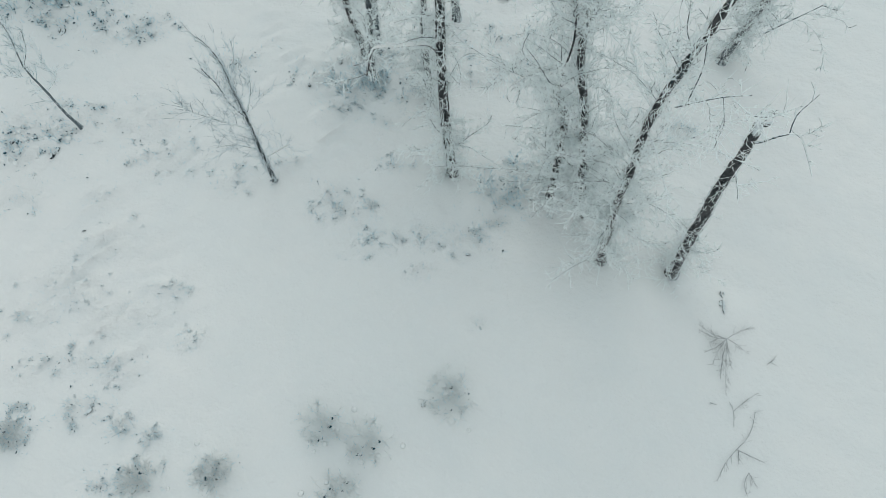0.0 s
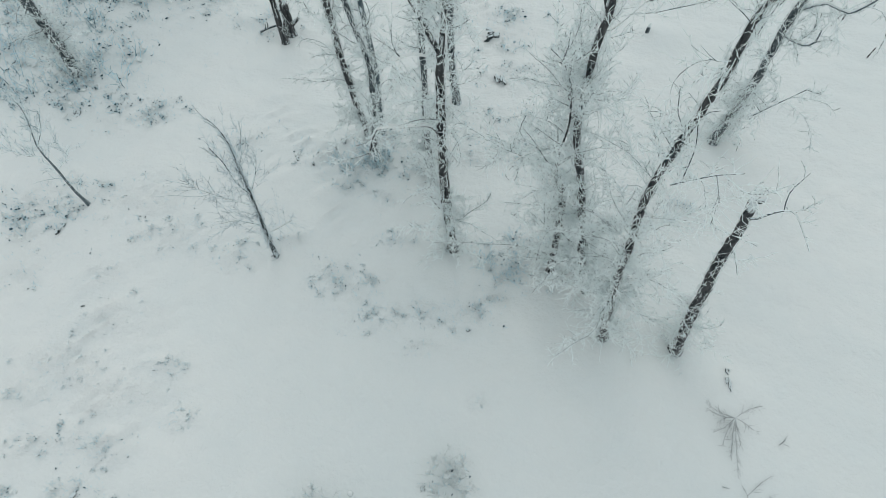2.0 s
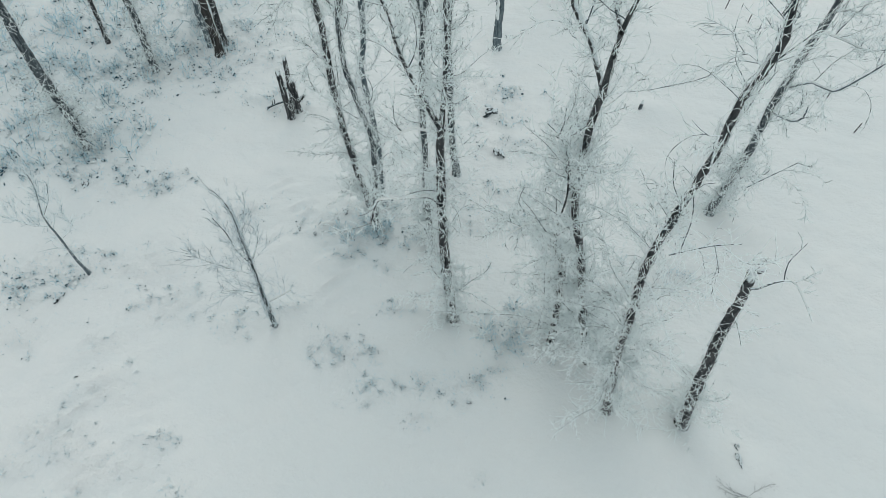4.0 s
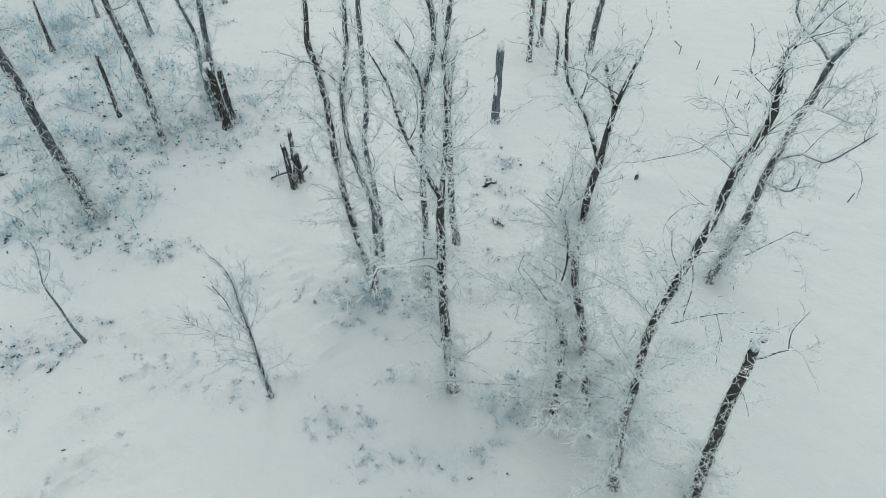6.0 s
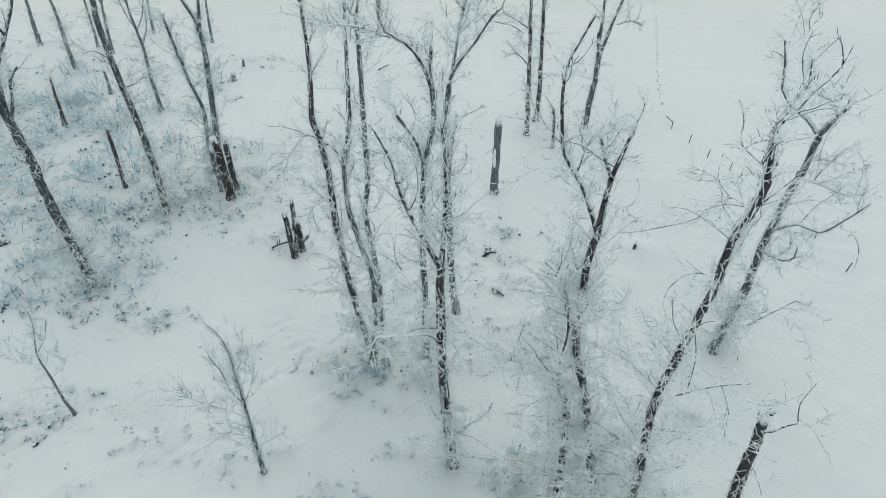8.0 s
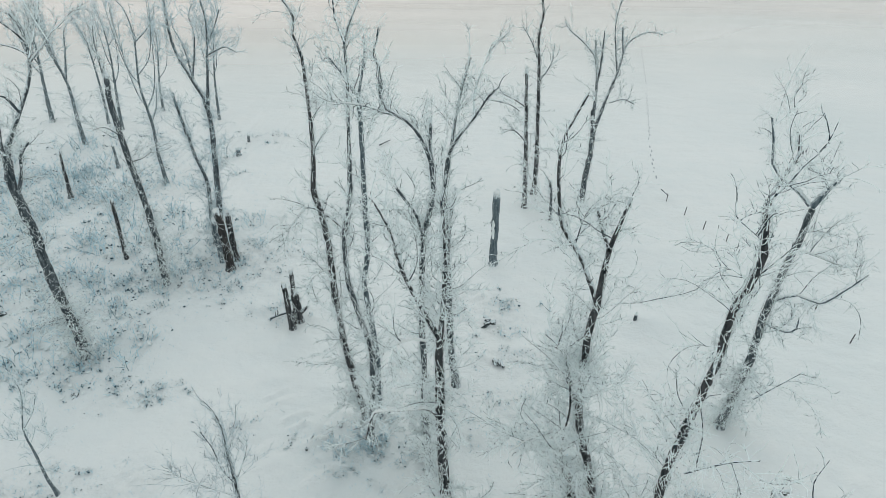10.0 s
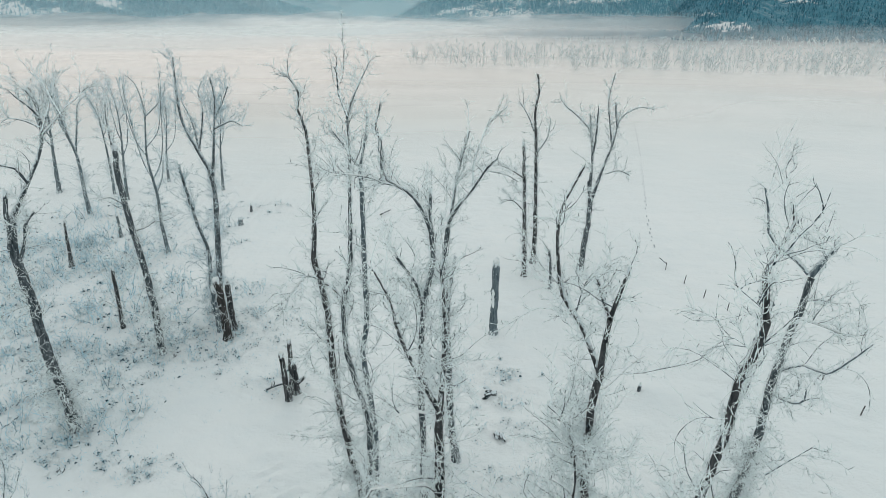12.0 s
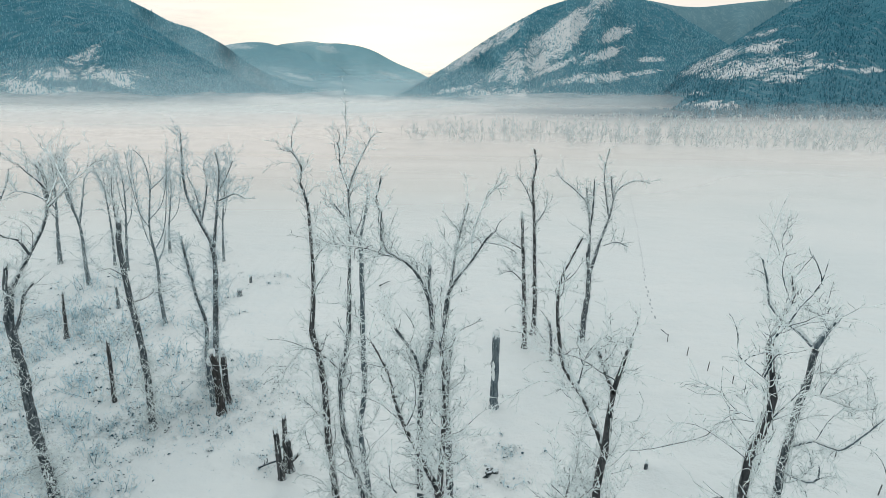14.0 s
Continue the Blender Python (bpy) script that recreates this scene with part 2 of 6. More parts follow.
def resampled(line, k):
    d = np.concatenate([[0], np.cumsum(np.linalg.norm(np.diff(line, axis=0), axis=1))])
    s = np.linspace(0, d[-1], k)
    return np.stack([np.interp(s, d, line[:, i]) for i in range(3)], axis=1)


def sprout(rng, parents, count, lo, hi, spread, lift, k, r0, r1, start=0.0, droop=0.0, wander=0.25, shrink=0.5, low=1.0):
    """count shoots from random places on the parent polylines (m, k, 3). lift bends them up (one value, or low down, high up and the height), droop lets the tips hang."""
    m, pk, _ = parents.shape
    seg = np.linalg.norm(parents[:, -1] - parents[:, 0], axis=1) + 0.05
    which = rng.choice(m, count, p=seg / seg.sum())
    s = start + (1 - start) * ((rng.permutation(count) + rng.random(count)) / max(count, 1)) ** low
    f = s * (pk - 1)
    i = np.minimum(f.astype(int), pk - 2)
    w = (f - i)[:, None]
    a, b = parents[which, i], parents[which, i + 1]
    T = unit(b - a)
    rnd = rng.normal(size=(count, 3))
    perp = unit(rnd - (rnd * T).sum(1, keepdims=True) * T)
    ang = np.radians(spread) * (0.7 + 0.6 * rng.random((count, 1)))
    P = np.empty((count, k, 3))
    P[:, 0] = a * (1 - w) + b * w
    up = np.full((count, 1), lift) if isinstance(lift, float) else lift[0] + (lift[1] - lift[0]) * np.clip(P[:, :1, 2] / lift[2], 0, 1) ** 1.5
    rise = np.concatenate([np.zeros((count, 2)), up], axis=1)
    D = unit(T * np.cos(ang) + perp * np.sin(ang) + rise)
    L = (lo + (hi - lo) * rng.random(count) ** 1.6) * (1.1 - shrink * s)
    bend = rng.normal(scale=0.45 * wander, size=(count, 3))
    for j in range(1, k):
        bend = 0.55 * bend + rng.normal(scale=wander, size=(count, 3)) * 0.8
        D = unit(D + bend + 0.35 * rise + np.array([0, 0, -droop * j / k]))
        P[:, j] = P[:, j - 1] + D * (L / (k - 1))[:, None]
    R = np.linspace(r0, r1, k)[None, :] * (0.7 + 0.6 * rng.random((count, 1)))
    return P, R


def clinging(rng, line, r0, r1, count, reach, gap):
    """Rimed twigs that wind along a trunk close to its bark."""
    k, n = 6, len(line)
    T = unit(np.gradient(line, axis=0))
    A = unit(np.cross(T, np.array([[0.2, 1.0, 0.1]])))
    B = np.cross(T, A)
    length = np.linalg.norm(np.diff(line, axis=0), axis=1).sum()
    s = np.empty((count, k))
    th = np.empty((count, k))
    s[:, 0], th[:, 0] = rng.random(count) ** 1.35, rng.uniform(0, 6.28, count)
    way = rng.choice([-1, 1], count) * rng.uniform(0.4, 1.0, count) * reach / length / (k - 1)
    turn = rng.normal(scale=0.25, size=count)
    for j in range(1, k):
        turn = 0.5 * turn + rng.normal(scale=0.42, size=count)
        s[:, j] = s[:, j - 1] + way * rng.uniform(0.5, 1.3, count)
        th[:, j] = th[:, j - 1] + turn
    s = np.clip(s, 0, 1)
    f = s * (n - 1)
    i = np.minimum(f.astype(int), n - 2)
    w = (f - i)[..., None]
    mid = line[i] * (1 - w) + line[i + 1] * w
    out = np.cos(th)[..., None] * A[i] + np.sin(th)[..., None] * B[i]
    away = (r0 + (r1 - r0) * s ** 0.8) * 1.05 + gap * np.abs(np.cumsum(rng.normal(scale=0.6, size=(count, k)), axis=1))
    return mid + out * away[..., None], np.linspace(0.014, 0.008, k)[None] * rng.uniform(0.6, 1.3, (count, 1))


def part(name, me, mat, parent, label=""):
    ob = new(name, me)
    if mat:
        me.materials.append(mat)
    ob.parent = parent
    if label:
        tagged(ob, label)
    return ob


def root(name, x, y, z, turn, label, category, group=""):
    ob = new(name)
    ob.empty_display_size = 0.3
    ob.matrix_world = Matrix.Translation((x, y, z)) @ Matrix.Rotation(turn, 4, "Z")
    return tagged(ob, label, category, group)


def limb_mesh(rng, pts, r0, r1, sides, flare=False, cap=False):
    line = smooth_line(pts, 0.35)
    k = len(line)
    s = np.linspace(0, 1, k)
    line[1:-1] += rng.normal(scale=0.035 * (r0 + r1), size=(k - 2, 3)) * np.array([1, 1, 0.2])
    R = r0 + (r1 - r0) * s ** 0.8
    if flare:
        R = R * (1 + 0.5 * np.exp(-s * np.linalg.norm(line[-1] - line[0]) / 0.35))
    V, Q = tubes(line[None], R[None], sides)
    # knots and furrows
    ctr = np.repeat(line, sides, axis=0)
    out = V - ctr
    lump = 1 + 0.05 * np.sin(V[:, 2] * 3.1 + V[:, 0] * 9) + 0.05 * rng.normal(size=len(V))
    V = ctr + out * lump[:, None]
    if cap:
        # jagged broken end
        V = np.vstack([V, line[-1:] + unit(line[-1:] - line[-2:-1]) * r1 * 0.4])
        V[-1 - sides:-1, 2] += rng.random(sides) * r1 * 1.6
        n = len(V) - 1
        i = n - sides + np.arange(sides)
        j = n - sides + (np.arange(sides) + 1) % sides
        Q = np.vstack([Q, np.stack([i, j, np.full(sides, n), np.full(sides, n)], 1)])
    return line, V, Q


def tri_safe(V, Q, name):
    """Mesh with quads, those with a doubled corner as triangles."""
    bad = Q[:, 2] == Q[:, 3]
    if not bad.any():
        return np_mesh(name, V, Q)
    me = bpy.data.meshes.new(name)
    me.from_pydata(V.tolist(), [], Q[~bad].tolist() + Q[bad][:, :3].tolist())
    me.polygons.foreach_set("use_smooth", np.full(len(me.polygons), True))
    return me


def tree(seed, x, y, limbs, label, bark=BARK, twig=TWIG, amount=1.0, reach=1.0, fine=2.3, shoots=4.0, thick=1.45, name="tree", category="tree", group="frosted trees", broken=(), boughs=2.2, low=0.0, crown=0.35, cling=0.6, lift=0.14, tangle=0.27, taper=0.85, patch=False, forks=0, limb_bark=None, snow=1.0, dense_low=1.0, web=10):
    """limbs: (radius at start, radius at end, points), the first one the trunk; the points are metres across, away and up from the foot."""
    rng = np.random.default_rng(seed)
    turn = math.atan2(-x, y)
    ob = root(name, x, y, ground_z(x, y) - 0.12, turn, label, category, group)
    limbs = list(limbs)
    if forks:
        # the stem thins to its top, and ascending limbs fork off it
        r0, _, stem = limbs[0]
        limbs[0] = (r0, 0.035, stem)
        spine = resampled(smooth_line(stem, 0.5), 24)
        for k in range(forks):
            at = rng.uniform(0.42, 0.86)
            p = spine[int(at * 23)]
            a, d = rng.uniform(0, 6.28), (spine[-1][2] - p[2]) * rng.uniform(0.75, 1.08)
            wide = rng.uniform(0.16, 0.36) * d
            limbs.append((0.42 * r0 * (1.25 - at), 0.016, [tuple(p + np.array([wide * g * math.cos(a), wide * g * math.sin(a), d * h])) for g, h in ((0, 0), (0.55, 0.22), (0.85, 0.6), (1, 1))]))
    lines = []
    for i, (r0, r1, pts) in enumerate(limbs):
        pts = [(u, v, h + 0.12 if h > 0.01 else h) for u, v, h in pts]
        line, V, Q = limb_mesh(rng, pts, r0, r1, 12 if r0 > 0.12 else 7, flare=i == 0, cap=i in broken)
        stem = part("trunk" if i == 0 else "limb", tri_safe(V, Q, "trunk" if i == 0 else "limb"), BOUGH if r0 <= 0.055 else limb_bark if i and limb_bark else bark, ob)
        lines.append(resampled(line, 24))
        if i and r0 > 0.024 and bark is not BARK_PALE:
            # snow lying along the flatter stretches
            flat = np.linalg.norm(np.gradient(line, axis=0)[:, :2], axis=1) / np.linalg.norm(np.gradient(line, axis=0), axis=1)
            R = (r0 + (r1 - r0) * np.linspace(0, 1, len(line)) ** 0.8)
            load = np.clip((flat - 0.55) * 2.6, 0, 1) * rng.uniform(0.75, 1.15, len(line))
            load[[0, -1]] *= 0.2
            if load.max() > 0.25:
                ridge = line + np.array([0, 0, 1.0]) * (R * 0.55 + 0.010 * load)[:, None]
                part("snow_ridge", np_mesh("snow_ridge", *tubes(ridge[None], (snow * (R * 0.7 + 0.014) * load + 0.001)[None], 6)), SNOW, stem, "ridge of snow lying along the limb")
        if i in broken and name == "tree_stump":
            tip = line[-1] + np.array([0, 0, 0.6 * r1])
            C = [clumps(rng, np.array([tip]), np.array([1.15 * r1]), 0.8)]
            part("snow_cap", np_mesh("snow_cap", *C[0]), SNOW, ob, "small cap of snow on the broken top")
    if patch:
        # snow stuck to the lee of the trunk
        C = lines[0][9:17] + np.array([-0.35, -0.8, 0.0]) * limbs[0][0] + rng.normal(0, 0.12, (8, 3)) * limbs[0][0]
        R = limbs[0][0] * np.array([0.05, 0.3, 0.42, 0.35, 0.5, 0.38, 0.3, 0.05]) * rng.uniform(0.8, 1.2, 8)
        part("snow_patch", np_mesh("snow_patch", *tubes(C[None], R[None], 8)), SNOW, ob, "patch of snow stuck to the trunk")
    if amount > 0:
        lines = np.stack(lines)
        tall = max(lines[:, :, 2].max(), 1.0)
        total = np.linalg.norm(np.diff(lines, axis=1), axis=2).sum()
        # long boughs from the limbs, short shoots all over, twigs that cling to the bark
        n2 = max(5, int(total * boughs * amount))
        P2, R2 = sprout(rng, lines, n2, 0.7 * reach, 2.7 * reach, 58, (-0.06, 0.14 + 1.6 * lift, tall), 9, 0.016 * thick, 0.007 * thick, 0.16, 0.14, 0.62 * tangle, 0.35, dense_low)
        high = P2[:, :1, 2:] / tall
        P2 = P2[:, :1] + (P2 - P2[:, :1]) * np.clip(1.45 - taper * high, 0.5, 1.4)
        if crown > 0:
            Pc, Rc = sprout(rng, lines[:, 12:] if len(lines) > 1 else lines[:, 14:], int(12 * crown * len(lines) ** 0.5), 0.8 * reach, 2.9 * reach, 40, 0.22, 9, 0.018 * thick, 0.007 * thick, 0.10, 0.0, 0.5 * tangle)
            P2, R2 = np.concatenate([P2, Pc]), np.concatenate([R2, Rc])
        n1 = max(5, int(total * shoots * amount * 0.8))
        P1, R1 = sprout(rng, lines, n1, 0.22 * reach, 0.95 * reach, 62, 0.0, 4, 0.012 * thick, 0.008 * thick, 0.02, 0.25, 1.1 * tangle, 0.5, dense_low)
        if dense_low > 1.3:
            # an airy top
            keep = [rng.random(len(P)) < np.clip(1.75 - 1.35 * P[:, 0, 2] / tall, 0.3, 1) for P in (P2, P1)]
            P2, R2, P1, R1 = P2[keep[0]], R2[keep[0]], P1[keep[1]], R1[keep[1]]
        if low > 0:
            # drooping spray round the foot
            P0, R0 = sprout(rng, lines[:1, :9], int(low * 40), 0.7, 2.6, 70, 0.10, 9, 0.014, 0.008, 0.0, 0.4, 0.2)
        stems = np.concatenate([P2, P0]) if low > 0 else P2
        P3, R3 = sprout(rng, stems, int(len(stems) * web), 0.16 * reach, 0.75 * reach, 44, (0.0, 0.16, tall), 3 if web < 13 else 4, 0.011 * thick, 0.007 * thick, 0.08, 0.08, 1.15 * tangle)
        P3b, R3b = sprout(rng, P1, len(P1) * 4, 0.16 * reach, 0.5 * reach, 48, 0.03, 4, 0.010 * thick, 0.007 * thick, 0.1, 0.1, 1.2 * tangle)
        # the younger wood higher up is thinner
        for P, R in ((P2, R2), (P1, R1), (P3, R3), (P3b, R3b)):
            R *= np.clip(1.2 - 0.028 * P[:, :1, 2], 0.6, 1.2)
        pieces = [tubes(P1, R1, 3), tubes(P3, R3, 3), tubes(P3b, R3b, 3)] + ([tubes(P0, R0, 3)] if low > 0 else [])
        if fine > 0:
            P4, R4 = sprout(rng, P3, int(len(P3) * fine * 1.35), 0.05 * reach, 0.20 * reach, 46, 0.05, 2, 0.0095 * thick, 0.006 * thick, 0.1, 0.0, 0.35)
            pieces.append(tubes(P4, R4 * np.clip(1.2 - 0.028 * P4[:, :1, 2], 0.6, 1.2), 3))
        if cling > 0:
            for k, ((r0, r1, _), line) in enumerate(zip(limbs, lines)):
                if r0 < 0.05:
                    continue
                length = np.linalg.norm(np.diff(line, axis=0), axis=1).sum()
                nc = int(length * cling * (11 if k == 0 else 6) * (r0 / 0.2) ** 0.5)
                if nc < 2:
                    continue
                Pk, Rk = clinging(rng, line, r0, r1, nc, 1.5, 0.07)
                pieces.append(tubes(Pk, Rk, 3))
                Pj, Rj = sprout(rng, Pk, nc * 2, 0.1, 0.4, 48, 0.0, 3, 0.014, 0.008, 0.1, 0.05, 0.4)
                pieces.append(tubes(Pj, Rj, 3))
        vb, qb = tubes(P2, R2, 3)
        vt, qt = joined(pieces)
        far = twig is TWIG_PALE
        for piece, V, Q, mat, text in (("crown", vt, qt, twig, "fine twigs white with rime"), ("branchwork", vb, qb, twig if far or twig is TWIG_DARK else BOUGH, "slender rime-edged boughs")):
            tagged(part(piece, np_mesh(piece, V, Q), mat, ob), text, kind="stuff")
    return ob


# ---- ground ----
WAVES = []
_r = np.random.default_rng(5)
for wavelength, height in ((38, 0.10), (17, 0.05), (8, 0.022), (3.6, 0.016), (1.9, 0.010)):
    for _ in range(5):
        a = _r.uniform(0, 2 * math.pi)
        WAVES.append((math.cos(a) * 2 * math.pi / wavelength, math.sin(a) * 2 * math.pi / wavelength, _r.uniform(0, 6.28), height * _r.uniform(0.5, 1.0)))
# soft mounds: x, y, radius, height
MOUNDS = [(12.5, 8.7, 1.1, 0.35), (14.6, 33.6, 2.2, 0.3), (13.7, 33.1, 1.2, 0.3), (0.2, 5.1, 1.1, 0.35), (-4.8, 4.1, 0.8, 0.3), (-3.0, 3.5, 0.8, 0.3), (-4.0, 1.5, 0.8, 0.3), (-8.8, 2.2, 0.8, 0.25), (-11.6, 2.0, 0.7, 0.2), (-11.8, 81.2, 6, 0.25)]
# brush patches: x, y, half width, half depth, shrubs, height
PATCHES = [
    (-28.7, 32.7, 6, 3.5, 34, 1.2),
    (-32.4, 36.2, 4, 3, 16, 1.2),
    (-23.5, 30.4, 3, 2.6, 22, 1.15),
    (-25.1, 37.8, 3.2, 2.4, 16, 1.1),
    (-22.3, 39.1, 3, 2.2, 11, 1.1),
    (-19.3, 38.3, 2.4, 1.8, 7, 1.0),
    (-16.2, 42.3, 3, 1.8, 9, 1.0),
    (-37.8, 52.7, 6, 4, 14, 1.15),
    (-30.4, 54.7, 5, 3, 9, 1.05),
    (-45.7, 60.5, 6, 4, 10, 1.1),
    (-16.8, 37.9, 2.5, 1.5, 8, 0.8),
    (-30.8, 42.2, 5, 3, 12, 1.0),
    (-38.0, 47.3, 5, 4, 12, 1.1),
    (-14.6, 39.6, 2.5, 1.4, 8, 0.8),
    (-12.6, 34.8, 2, 1.2, 8, 0.8)]
PATCHES += [(-33, 46, 6, 4, 18, 1.5), (-26, 47, 5, 4, 13, 1.4), (-40, 58, 6, 4, 16, 1.5), (-32, 60, 6, 4, 12, 1.4), (-46, 54, 6, 5, 14, 1.5), (-36, 68, 8, 5, 14, 1.5)]
PATCHES += [
    (-19.0, 25.8, 1.6, 1.1, 8, 0.8),
    (-16.7, 26.5, 1.0, 0.7, 6, 0.8),
    (-21.2, 19.3, 2.4, 1.2, 8, 0.75),
    (-21.3, 17.6, 1.5, 1, 4, 0.7),
    (-19.4, 19.3, 1.4, 0.8, 4, 0.6),
    (-11.5, 23.4, 1.2, 0.9, 5, 0.8),
    (-15.6, 19.4, 1.8, 1.1, 7, 0.55),
    (-13.5, 17.0, 1.6, 1.0, 7, 0.55),
    (-10.0, 15.6, 0.9, 0.5, 5, 0.7),
    (-5.3, 14.4, 0.9, 0.8, 6, 0.7),
    (-4.3, 13.8, 0.9, 0.8, 5, 0.7),
    (-2.7, 12.1, 0.8, 0.5, 4, 0.6),
    (-3.7, 12.2, 0.7, 0.5, 3, 0.6),
    (-1.0, 12.5, 0.7, 0.4, 4, 0.65),
    (0.9, 12.2, 0.8, 0.6, 5, 0.7)]
PATCHES += [
    (2.2, 13.1, 0.6, 0.4, 3, 0.6),
    (-2.4, 16.4, 0.8, 0.4, 4, 0.6),
    (4.1, 15.8, 1.3, 0.9, 9, 0.95),
    (2.6, 14.9, 0.8, 0.7, 5, 0.7),
    (4.3, 14.3, 0.7, 0.6, 4, 0.7),
    (-1.1, 10.7, 0.4, 0.3, 2, 0.5),
    (-5.3, 19.9, 0.9, 0.6, 5, 0.7),
    (-4.6, 21.5, 1.2, 0.8, 8, 1.0),
    (-4.1, 23.3, 1.2, 0.8, 6, 0.9),
    (-0.9, 21.1, 0.9, 0.6, 5, 0.8),
    (-7.1, 22.2, 0.8, 0.6, 3, 0.6),
    (-7.5, 16.6, 0.5, 0.3, 2, 0.5),
    (3.4, 33.5, 3, 1.6, 14, 0.85),
    (4.4, 29.1, 2.2, 1.2, 9, 0.7),
    (4.5, 24.9, 2.0, 1.2, 14, 0.8)]
PATCHES += [
    (2.4, 22.6, 1.2, 0.9, 6, 0.7),
    (2.5, 36.0, 2, 1.2, 5, 0.7),
    (5.2, 22.2, 1.4, 1, 8, 0.8),
    (6.0, 15.8, 1.2, 1, 4, 0.8),
    (11.5, 19.1, 2, 1.5, 10, 0.8),
    (-2.5, 19.0, 0.9, 0.6, 4, 0.5),
    (-15.5, 43.2, 3.5, 1.8, 12, 0.9),
    (-19.5, 39.3, 3, 2, 10, 1.0),
    (-30.7, 38.1, 5, 3, 16, 1.2),
    (-37.1, 54.0, 4, 3, 10, 1.1),
    (-47.0, 60.9, 5, 4, 12, 1.2),
    (-25.0, 74.4, 4, 2.0, 9, 1.0),
    (-44.8, 66.5, 6, 4, 10, 1.2),
    (-16.5, 49.6, 2.5, 1.2, 4, 0.6),
    (-20.7, 14.9, 1.0, 0.8, 5, 0.6)]
PATCHES += [
    (-22.1, 17.9, 0.9, 0.6, 5, 0.7),
    (-21.2, 19.0, 1.6, 0.9, 6, 0.65),
    (-22.5, 27.5, 2.0, 1.0, 9, 0.9),
    (-17.5, 25.9, 1.0, 0.6, 4, 0.7),
    (-14.6, 17.1, 0.9, 0.6, 3, 0.45),
    (-16.3, 14.8, 0.7, 0.5, 2, 0.45),
    (-17.1, 3.9, 0.6, 0.5, 4, 0.7),
    (-15.4, 6.7, 0.9, 0.5, 4, 0.45),
    (-13.6, 6.2, 0.6, 0.6, 3, 0.45),
    (-14.3, 4.6, 0.8, 0.5, 4, 0.5),
    (-16.9, 10.3, 1.4, 0.7, 1, 0.3),
    (-13.7, 8.7, 1.2, 0.8, 1, 0.3),
    (-17.9, 8.7, 1.2, 0.7, 2, 0.35),
    (-15.4, 12.3, 1.3, 0.8, 2, 0.35),
    (-13.0, 4.1, 0.4, 0.3, 2, 0.55)]
PATCHES += [
    (-11.7, 2.2, 0.6, 0.4, 5, 0.6),
    (-11.6, 3.7, 0.5, 0.3, 2, 0.5),
    (-12.7, 1.8, 0.5, 0.3, 2, 0.5),
    (-15.9, 9.5, 1.2, 0.5, 2, 0.35),
    (-12.0, 9.9, 0.5, 0.3, 2, 0.45),
    (-10.8, 7.7, 0.5, 0.4, 2, 0.4),
    (-17.2, 6.4, 0.8, 0.4, 1, 0.4),
    (1.4, 8.3, 0.25, 0.2, 1, 0.4),
    (-8.9, 2.2, 0.55, 0.45, 5, 0.6)]

PATCHES = [(x, y, rx, ry, n + (4 if x < -10 and y < 13 else 0), h) for x, y, rx, ry, n, h in PATCHES]
# wind-ribbed snow: x, y, half width, half depth, height of the ribs
RIBBED = [(-15.2, 10.0, 3.8, 3.0, 0.27), (-17.5, 13.5, 3.5, 2.0, 0.20), (-13.0, 7.2, 2.5, 1.6, 0.20), (-5.6, 19.2, 2.6, 3.0, 0.34), (-7.6, 22.5, 2.6, 2.6, 0.27), (-9.5, 26.0, 3.0, 2.5, 0.20),
          (21.0, 19.0, 4.0, 2.5, 0.17), (15.5, 14.0, 2.0, 1.5, 0.14), (-12.0, 50.0, 6.0, 5.0, 0.24), (-13.5, 60.0, 5.0, 6.0, 0.24)]


def ribbed(x, y):
    """Low drift ribs, broken along their length."""
    warp = 0.5 * np.sin(0.9 * x + 0.5 * y) + 0.3 * np.sin(2.1 * x - 1.3 * y + 1.0)
    rib = (1 - np.abs(np.sin(2.3 * (y - 0.42 * x + warp)))) ** 1.6 * (0.55 + 0.45 * np.sin(1.7 * x + 0.9 * y + 1.5 * np.sin(0.8 * y)))
    rib = rib + 0.35 * (1 - np.abs(np.sin(4.1 * (y - 0.2 * x + 0.6 * np.sin(1.4 * x + y)) + 1.0))) * (0.5 + 0.5 * np.sin(2.6 * x - 1.1 * y))
    return sum(h * np.exp(-(((x - a) / rx) ** 2 + ((y - b) / ry) ** 2)) for a, b, rx, ry, h in RIBBED) * rib


def brushy(x, y):
    """1 where brush stands in the snow, 0 on the open."""
    hum = np.zeros(np.shape(x))
    for px_, py_, rx, ry, _, _ in PATCHES:
        hum = np.maximum(hum, np.exp(-(((x - px_) / rx) ** 2 + ((y - py_) / ry) ** 2) * 0.55))
    return hum


